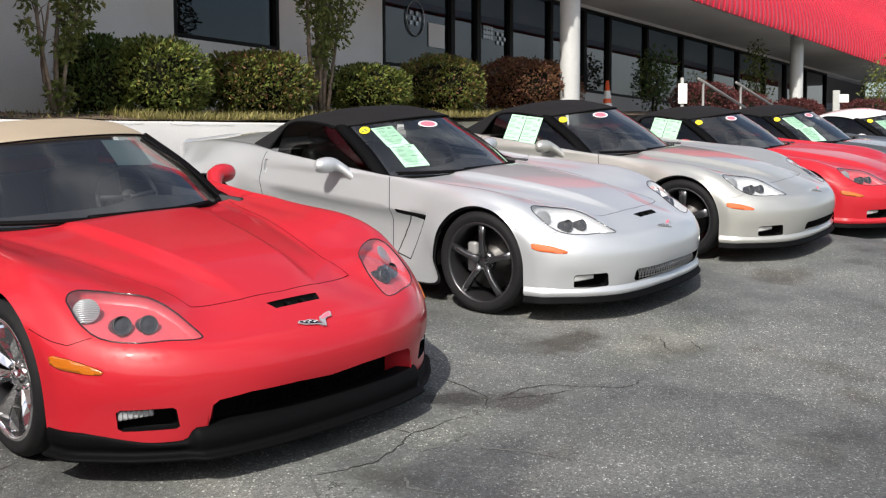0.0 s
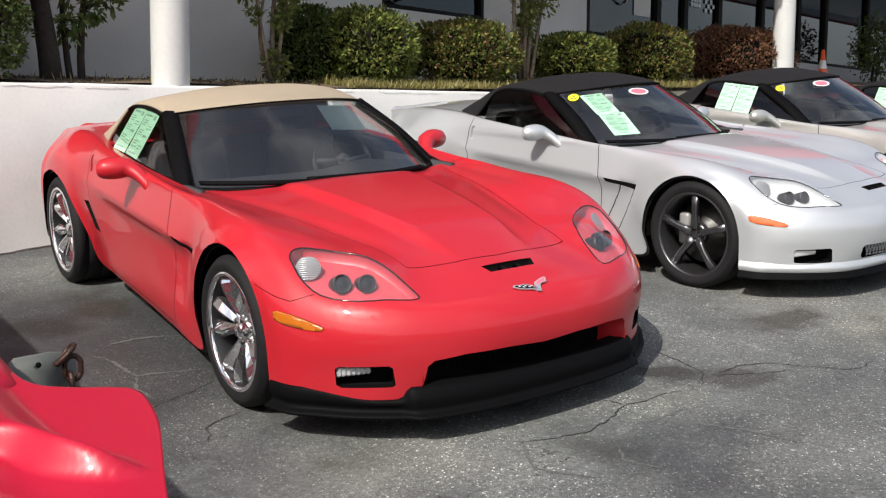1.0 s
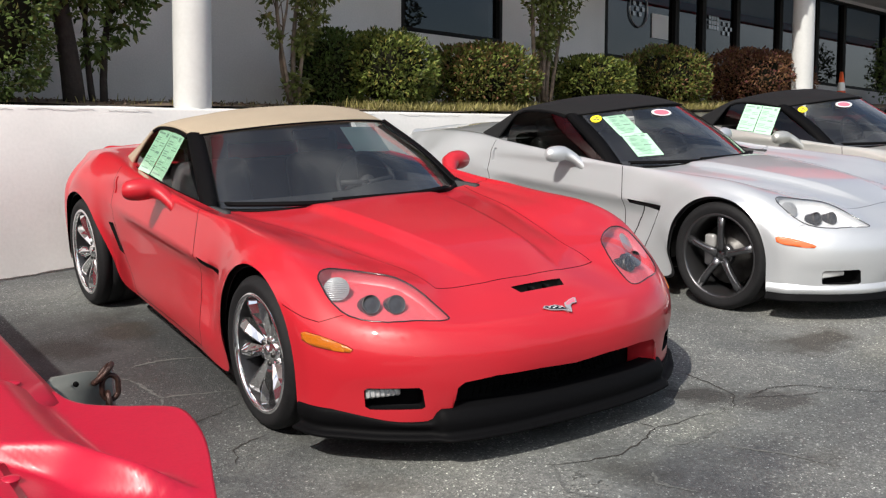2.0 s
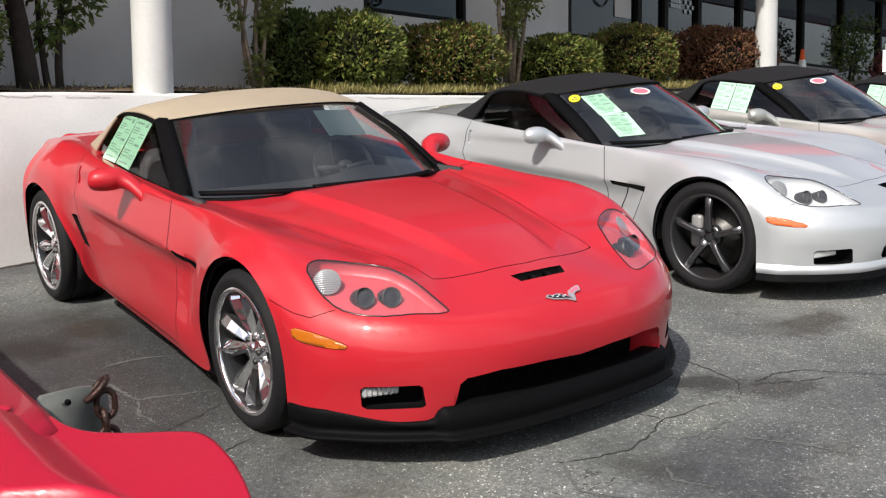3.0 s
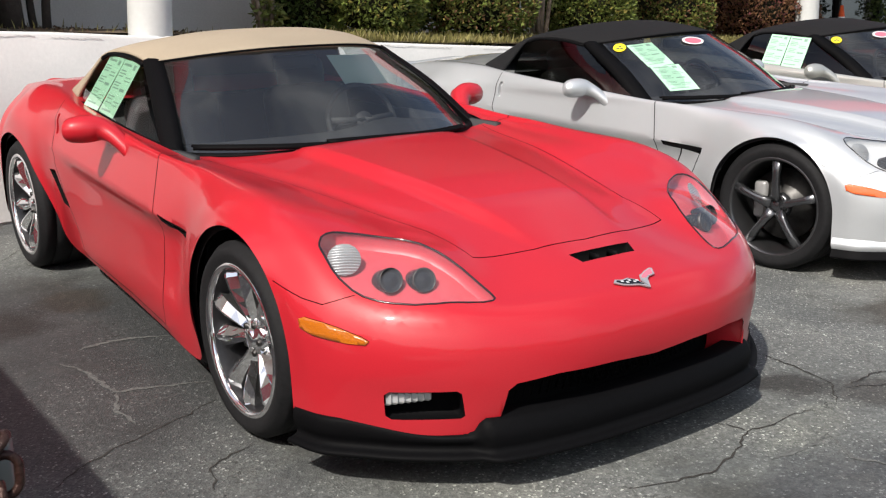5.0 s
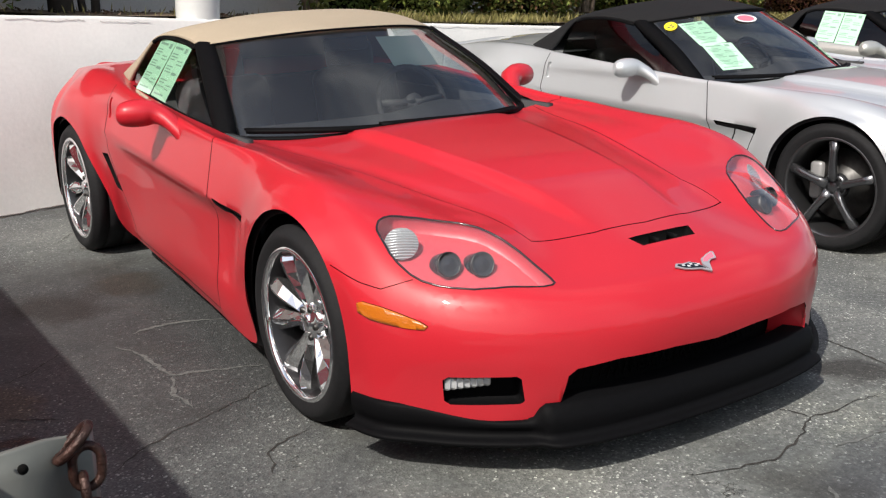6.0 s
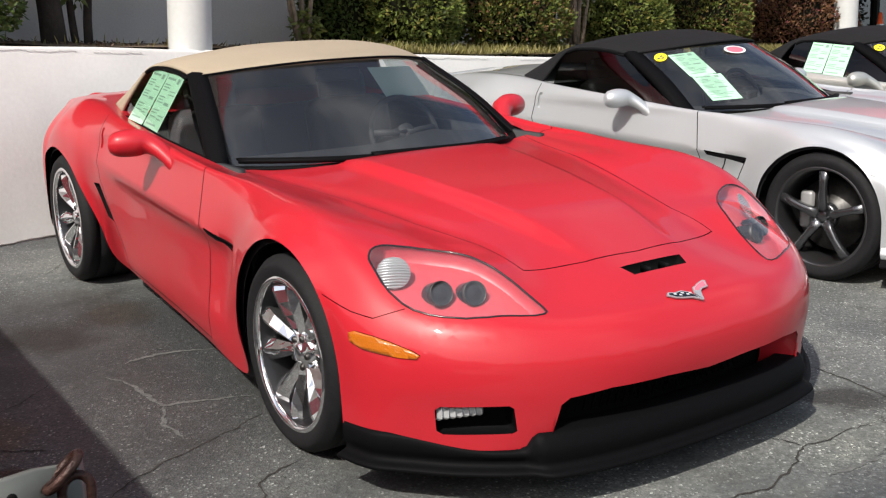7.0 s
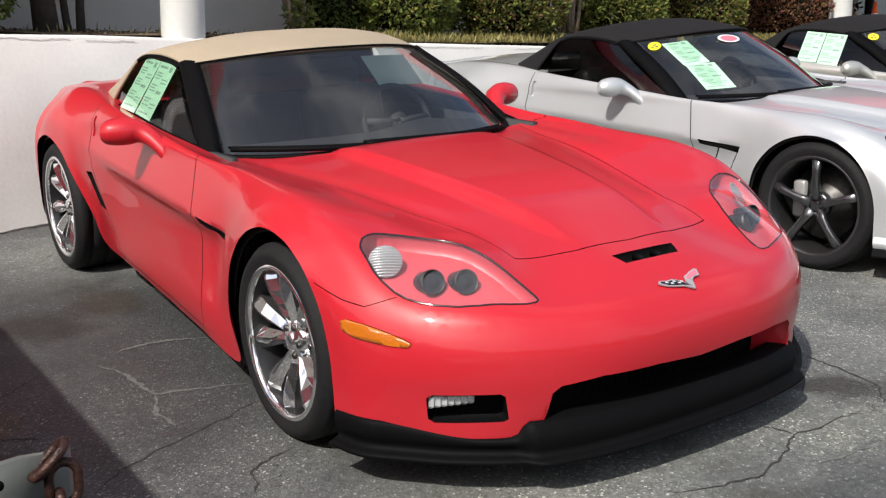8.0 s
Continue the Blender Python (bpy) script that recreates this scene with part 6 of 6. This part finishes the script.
red = sports_car(car_at(0, 0, 0, 0), "bright red convertible sports car with tan canvas top and chrome wheels", RED, TAN, nose="wide", wheels="chrome", wheel_metal=CHROME, lamp=RED_HAZED, spin=0.25)
silver = sports_car(car_at(3.199, 0.545, -0.080, 6.49), "silver convertible sports car with black top and dark wheels", SILVER, CANVAS, marker=ORANGE, spin=0.0)
pale = sports_car(car_at(5.934, 0.865, -0.160, 8.5), "pale silver convertible sports car with black top and red seats", CREAM, CANVAS, nose="plain", wheels="five", wheel_metal=GUNMETAL, marker=ORANGE, seats=LEATHER_RED)
red2 = sports_car(car_at(8.564, 1.070, -0.350, 5.3), "red convertible sports car with black canvas top", RED, CANVAS, nose="plain", wheels="five", wheel_metal=ALLOY, lamp=RED_HAZED)
grey = sports_car(car_at(10.963, 1.384, -0.460, 5.3), "dark grey sports car with papers behind the glass", GREY, CANVAS, nose="plain", wheels="five", wheel_metal=ALLOY)
white = sports_car(car_at(13.499, 1.303, -0.620, 5.3), "white hard-top sports car parked at the row's end", WHITE, WHITE, nose="plain", wheels="five", wheel_metal=ALLOY)


# ---- papers and stickers on the glass ----
def screen_papers(car, sheets, dot=None, oval=None):
    for u0, u1, v0, v1 in sheets:
        a, b, d = on_screen(u0, v0), on_screen(u1, v0), on_screen(u0, v1)
        lift = (b - a).cross(d - a).normalized() * 0.004
        paper_on("price_sheet", (a + lift, b + lift, d + lift), car, (PAPER, INK), TEXT_BARS, "mint green price sheet")
    for spot, size, mat, inner, label in ((dot, (0.040, 0.040), YELLOW, None, "round yellow sticker"), (oval, (0.102, 0.044), PAPER_WHITE, PINK, "oval pink and white sticker")):
        if spot:
            c = on_screen(*spot)
            u = (on_screen(spot[0] + 0.05, spot[1]) - c).normalized()
            v = (on_screen(spot[0], spot[1] - 0.05) - c).normalized()
            n = u.cross(v).normalized()
            v = n.cross(u)
            up = n if n.z > 0 else -n
            ob = disc_on("sticker", c + up * 0.006, u * size[0], v * size[1], mat, car, label, inner)
            if mat is YELLOW:
                ink = bmesh.new()
                for q in ((-0.3, 0.25), (0.1, -0.2), (0.3, 0.3)):
                    p = c + up * 0.0085 + u * size[0] * q[0] + v * size[1] * q[1]
                    k = [p + u * a * 0.009 + v * b * 0.006 for a, b in ((-1, -1), (1, -1), (1, 1), (-1, 1))]
                    ink.faces.new([ink.verts.new(x) for x in k])
                part("print", ink, INK_DARK, ob, smooth=False)


def side_papers(car, s, spans=((1.878, 1.712), (1.707, 1.535)), mat=PAPER, out=0.024):
    """Sheets side by side against the side glass; a span runs from rear to front."""
    for n, (y0, y1) in enumerate(spans):
        low, high = 0.898 - 0.022 * n, 1.118 - 0.012 * n
        x0, x1 = s * (0.758 + out), s * (0.612 + out - 0.004)
        paper_on("price_sheet", ((x0, y0, low), (x0, y1, low - 0.012), (x1, y0, high)), car, (mat, INK), TEXT_BARS, "mint green price sheet")


far_sheet = bmesh.new()
far_sheet.faces.new([far_sheet.verts.new(p) for p in ((0.640, 1.99, 0.893), (0.640, 1.56, 0.930), (0.570, 1.63, 1.075), (0.570, 2.06, 1.050))])
part("price_sheet", far_sheet, PAPER_THIN, red, "mint green price sheet lit from behind", smooth=False)
side_papers(red, -1, ((1.985, 1.800), (1.795, 1.605)), out=0.002)
screen_papers(silver, [(-0.63, -0.43, 0.53, 0.90), (-0.62, -0.42, 0.17, 0.54)], (-0.70, 0.88), (-0.07, 0.84))
side_papers(pale, -1)
screen_papers(pale, [], (-0.74, 0.88), (-0.24, 0.86))
side_papers(red2, -1)
screen_papers(red2, [], (-0.74, 0.88), (-0.20, 0.86))
screen_papers(grey, [(-0.66, -0.44, 0.50, 0.90), (-0.62, -0.40, 0.10, 0.52)], (-0.78, 0.88), (-0.1, 0.86))
screen_papers(white, [(-0.63, -0.43, 0.20, 0.85)], (-0.72, 0.88))


def badge(car):
    """Two small crossed flags on the nose."""
    c, u, v = Vector((0, -0.826, 0.5375)), Vector((1, 0, 0)), Vector((0, 0.895, 0.446)).normalized()
    n = u.cross(v).normalized()
    if n.z < 0:
        n = -n
    b = bmesh.new()

    def plate(bm, pts, h, lift=0.0):
        lo = [bm.verts.new(c + u * x + v * y + n * lift) for x, y in pts]
        hi = [bm.verts.new(c + u * x + v * y + n * (lift + h)) for x, y in pts]
        bm.faces.new(hi)
        for k in range(len(pts)):
            bm.faces.new((lo[k], lo[(k + 1) % len(pts)], hi[(k + 1) % len(pts)], hi[k]))

    plate(b, [(-0.092, 0.016), (-0.080, 0.026), (-0.056, 0.020), (-0.030, 0.022), (-0.006, 0.008), (0.018, -0.034), (-0.010, -0.016), (-0.040, -0.010), (-0.066, -0.002)], 0.004)
    plate(b, [(0.018, -0.034), (0.008, 0.002), (0.020, 0.022), (0.034, 0.026), (0.050, 0.034), (0.078, 0.042), (0.088, 0.038), (0.076, 0.012), (0.052, 0.010), (0.036, 0.000)], 0.004, 0.001)
    ob = part("badge", b, EMBLEM, car, "small chrome badge of two crossed flags", smooth=False)
    f = bmesh.new()
    plate(f, [(-0.082, 0.016), (-0.077, 0.021), (-0.055, 0.015), (-0.030, 0.017), (-0.009, 0.005), (0.006, -0.018), (-0.012, -0.011), (-0.042, -0.005), (-0.064, 0.002)], 0.001, 0.004)
    field = part("flag_field", f, GLOSS, ob, "black flag field", smooth=False)
    f = bmesh.new()
    for x, y in ((-0.066, 0.010), (-0.050, 0.002), (-0.038, 0.008), (-0.024, -0.002), (-0.012, 0.001)):
        plate(f, [(x, y), (x + 0.009, y - 0.002), (x + 0.009, y + 0.004), (x, y + 0.006)], 0.001, 0.005)
    part("flag_check", f, LAMP_GREY, ob, smooth=False)
    f = bmesh.new()
    plate(f, [(0.018, 0.008), (0.026, 0.018), (0.050, 0.029), (0.074, 0.036), (0.078, 0.034), (0.070, 0.016), (0.050, 0.014), (0.034, 0.006)], 0.001, 0.005)
    part("flag_field", f, PINK, ob, smooth=False)


for car in (red, silver, pale, red2, grey):
    badge(car)

# ---- loose things before the showroom ----
CONE_ORANGE = material("cone orange", (0.85, 0.12, 0.03), 0.5, grain=0.05, size=20)
CONE_WHITE = material("cone reflective band", (0.82, 0.82, 0.80), 0.35)
RAIL = material("painted rail steel", (0.30, 0.29, 0.28), 0.45, metal=0.5)
POST = material("grey post", (0.45, 0.46, 0.44), 0.6, grain=0.05, size=20)


def traffic_cone(x, y, z):
    c = thing("traffic_cone", Matrix.Translation((x, y, z)), "orange traffic cone with two white bands", "traffic cone")
    part("base", boxed((0.38, 0.38, 0.04), (0, 0, 0.02), 0.012), CONE_ORANGE, c)

    def ring(z0, z1, grow, mat, name):
        bm = bmesh.new()
        r = lambda q: 0.145 - 0.120 * q / 0.92 + grow
        lathe(bm, [(z0, r(z0)), ((z0 + z1) / 2, r((z0 + z1) / 2)), (z1, r(z1))] + ([(z1, 0.0001)] if name == "body" else []), 24)
        bmesh.ops.rotate(bm, matrix=Matrix.Rotation(-math.pi / 2, 3, "Y"), verts=bm.verts)
        part(name, bm, mat, c)

    ring(0.03, 0.92, 0, CONE_ORANGE, "body")
    ring(0.40, 0.52, 0.003, CONE_WHITE, "band")
    ring(0.60, 0.74, 0.003, CONE_WHITE, "band")


traffic_cone(13.9, 4.94, 1.83)


def hand_rail(x0, z0, x1, z1, y):
    r = thing("handrail", Matrix.Translation((x0, y, 0)), "slender grey steel handrail beside the entrance steps", "handrail", "handrails of the steps")
    bm = bmesh.new()
    tube(bm, [(0, 0, z0), (x1 - x0, 0, z1)], 0.024, 10)
    part("rail", bm, RAIL, r)
    for q in (0.08, 0.92):
        bm = bmesh.new()
        x, z = (x1 - x0) * q, z0 + (z1 - z0) * q
        tube(bm, [(x, 0, z), (x, 0, on_lot(x0 + x, y).z - 0.1)], 0.022, 10)
        part("post", bm, RAIL, r)


hand_rail(13.80, 2.68, 16.5, 2.24, 3.2)
hand_rail(15.58, 2.74, 18.6, 2.28, 3.2)


def sign(x, y, z, w, h, label, post_side=0.0):
    s = thing("sign", Matrix.Translation((x, y, z)) @ Matrix.Rotation(radians(-50), 4, "Z"), label, "sign")
    part("board", boxed((w, 0.02, h), (0, 0, 0), 0.004), CONE_WHITE, s, smooth=False)
    low = on_lot(x, y).z - z - 0.2
    part("post", boxed((0.05 + abs(post_side), 0.05, h / 2 - low + 0.1), (post_side * 1.5, 0.04, (h / 2 + low) / 2 + 0.05), 0.005), POST, s, smooth=False)


sign(13.76, 3.46, 2.44, 0.155, 0.34, "blank white sign on a grey post")
sign(23.9, 3.50, 2.95, 0.24, 0.20, "small white sign board on a pale post", -0.12)

# white papers and decals behind the shop glass
for x, z, w, h in ((10.1, 3.22, 0.42, 0.36), (14.35, 2.86, 0.16, 0.30), (14.62, 2.84, 0.14, 0.26), (14.15, 2.84, 0.10, 0.22)):
    p = thing("notice", Matrix.Translation((x, FACADE_Y + 0.05, z)), "white paper notice on the shop glass", "paper", "notices on the shop windows")
    part("sheet", boxed((w, 0.004, h)), PAPER_WHITE, p, smooth=False)
for k, (x, z) in enumerate(((9.55, 3.42), (11.55, 3.42), (11.95, 3.36))):
    p = thing("decal", Matrix.Translation((x, FACADE_Y + 0.045, z)), "faint grey decal of checks on the shop glass", "decal", "decals on the shop windows")
    bm = bmesh.new()
    for i in range(4):
        for j in range(3):
            if (i + j) % 2 == 0 or k == 1:
                box(bm, (0.06, 0.003, 0.06), (i * 0.075 - 0.11, 0, j * 0.075 - 0.07))
    part("print", bm, BADGE, p, smooth=False)
    if k == 0:
        bm = bmesh.new()
        tube(bm, [(0.22 * math.cos(t), 0, 0.26 * math.sin(t)) for t in (math.tau * q / 40 for q in range(40))], 0.012, 6, True)
        part("ring", bm, BADGE, p)


# ---- the old red truck by the path ----
POST_GREY = material("weathered grey paint", (0.12, 0.126, 0.115), 0.6, grain=0.10, size=15, wear=0.15, wear_size=4, bump=0.1, bump_size=40)
RUST = material("rusty chain iron", (0.045, 0.022, 0.017), 0.45, metal=0.5, grain=0.4, size=60, wear=0.3, wear_size=15, bump=0.4, bump_size=120)


def old_truck():
    t = thing("old_truck", LOT @ pose(0, 0, 0), "old red truck with a ribbed fender flange, seen close by", "truck")
    # load bed: long rounded tub
    bm = bmesh.new()
    rows = []
    for y in np.linspace(-2.95, 3.05, 61):
        edge = -2.200 - 0.140 * smooth_step(-2.12, -2.34, y)
        rows.append([(-3.70, y, 0.35), (-3.70, y, 0.90), (-3.66, y, 0.985), (-3.2, y, 1.00), (-2.6, y, 1.005), (-2.36, y, 1.004), (edge - 0.025, y, 0.998), (edge, y, 0.975), (edge - 0.01, y, 0.80), (edge - 0.05, y, 0.42)])
    sheet(np.array(rows), bm)
    for row in (rows[0], rows[-1]):
        bm.faces.new([bm.verts.new(p) for p in row])
    part("bed_side", bm, RED_OLD, t)
    # the flange: a pressed plate with a rounded corner and a tapering rib
    horn_in = spline([(-2.66, -2.140), (-2.628, -2.145), (-2.584, -2.156), (-2.527, -2.180), (-2.434, -2.212), (-2.32, -2.220), (-2.196, -2.222)], 12).T
    horn_out = spline([(-2.66, -2.130), (-2.642, -2.185), (-2.617, -2.235), (-2.560, -2.285), (-2.480, -2.318), (-2.42, -2.40)], 12).T
    rim = spline([(-2.206, -2.080), (-2.200, -2.135), (-2.180, -2.185), (-2.135, -2.230), (-2.082, -2.268), (-2.058, -2.300), (-2.058, -2.365), (-2.080, -2.480), (-2.140, -2.670), (-2.22, -2.93)], 16)
    g = []
    for p in rim:
        row = []
        for q in np.linspace(0, 1, 70):
            x = -2.43 + (p[0] + 2.43) * q
            y = p[1] - (1 - q) * 0.06
            # a pressed horn that narrows to a point
            inner, outer = np.interp(y, *horn_in) - x, x - np.interp(y, *horn_out)
            z = 0.983 + 0.046 * smooth_step(0.0, 0.085, inner) * smooth_step(0.0, 0.045, outer) - 0.006 * smooth_step(0.95, 1.0, q)
            z = max(z, 0.983 + 0.026 * smooth_step(-2.29, -2.40, x))
            row.append((x, y, z))
        g.append(row)
    part("fender_flange", solid(sheet(np.array(g)), 0.008), RED_OLD, t)
    for x, y in ((-2.29, -2.20), (-2.365, -2.50), (-2.27, -2.06)):
        bm = bmesh.new()
        bmesh.ops.create_uvsphere(bm, u_segments=14, v_segments=8, radius=1)
        bmesh.ops.scale(bm, vec=(0.014, 0.014, 0.004), verts=bm.verts)
        bmesh.ops.translate(bm, vec=(x, y, 1.004), verts=bm.verts)
        part("rivet", bm, RED_OLD, t)
    for y in (-1.6, 1.9):
        for x in (-2.50, -3.55):
            bm = bmesh.new()
            lathe(bm, [(-0.11, 0.20), (-0.11, 0.36), (-0.08, 0.39), (0.08, 0.39), (0.11, 0.36), (0.11, 0.20), (0.05, 0.18), (0.05, 0.0001)], 32)
            bmesh.ops.translate(bm, vec=(x, y, 0.39), verts=bm.verts)
            part("tyre", bm, RUBBER, t)
    # grey stake plate with the chain over its end
    plate = bmesh.new()
    sheet(np.array([[(-2.175, -1.735, 0.45), (-2.165, -1.735, 0.850), (-2.130, -1.737, 0.882)], [(-2.05, -1.735, 0.45), (-2.05, -1.735, 0.85), (-2.05, -1.737, 0.890)], [(-1.998, -1.735, 0.45), (-1.998, -1.735, 0.85), (-1.998, -1.737, 0.888)], [(-1.986, -1.715, 0.45), (-1.986, -1.715, 0.85), (-1.986, -1.715, 0.886)]]), plate)
    for v in plate.verts:  # it stands askew
        v.co += Vector((-0.006, -0.004 + (v.co.x + 2.07) * 0.5, 0.015 - (v.co.x + 2.07) * 0.25))
    st = part("stake_plate", solid(plate, 0.012), POST_GREY, t, "grey steel stake plate with a bolt hole")
    hole = bmesh.new()
    lathe(hole, [(0, 0.0001), (0, 0.006), (0.004, 0.006)], 12)
    bmesh.ops.rotate(hole, matrix=Matrix.Rotation(math.pi / 2, 3, "Z"), verts=hole.verts)
    bmesh.ops.translate(hole, vec=(-2.094, -1.7665, 0.889), verts=hole.verts)
    part("bolt_hole", hole, GAP, st)
    part("cross_member", boxed((0.35, 0.05, 0.08), (-2.30, -1.70, 0.50), 0.01), POST_GREY, t)

    link_bm = bmesh.new()
    oval = [(0.017 * math.cos(a), 0, 0.020 * math.sin(a) + (0.007 if math.sin(a) > 0 else -0.007)) for a in (math.tau * k / 20 for k in range(20))]
    tube(link_bm, oval, 0.0060, 8, True)
    links = to_mesh(link_bm, "chain_link")
    path = [(-2.024, -1.752, 0.888), (-2.013, -1.762, 0.858), (-2.018, -1.763, 0.821), (-2.013, -1.762, 0.784), (-2.017, -1.763, 0.747), (-2.013, -1.762, 0.710), (-2.017, -1.763, 0.673)]
    path = [(x - 0.006, y + 0.018, z + 0.004) for x, y, z in path]
    tilt = [48, 4, -3, 4, -4, 3, 0]
    chain = link("chain", links, RUST, t, "rusty iron chain")
    chain.matrix_basis = Matrix.Translation(path[0]) @ Matrix.Rotation(radians(tilt[0]), 4, "Y") @ Matrix.Rotation(radians(80), 4, "Z")
    inverse = chain.matrix_basis.inverted()
    for k in range(1, 7):
        ob = link("chain_link", links, RUST, chain)
        ob.matrix_basis = inverse @ Matrix.Translation(path[k]) @ Matrix.Rotation(radians(tilt[k]), 4, "Y") @ Matrix.Rotation(radians(80 if k % 2 == 0 else -8), 4, "Z")


old_truck()
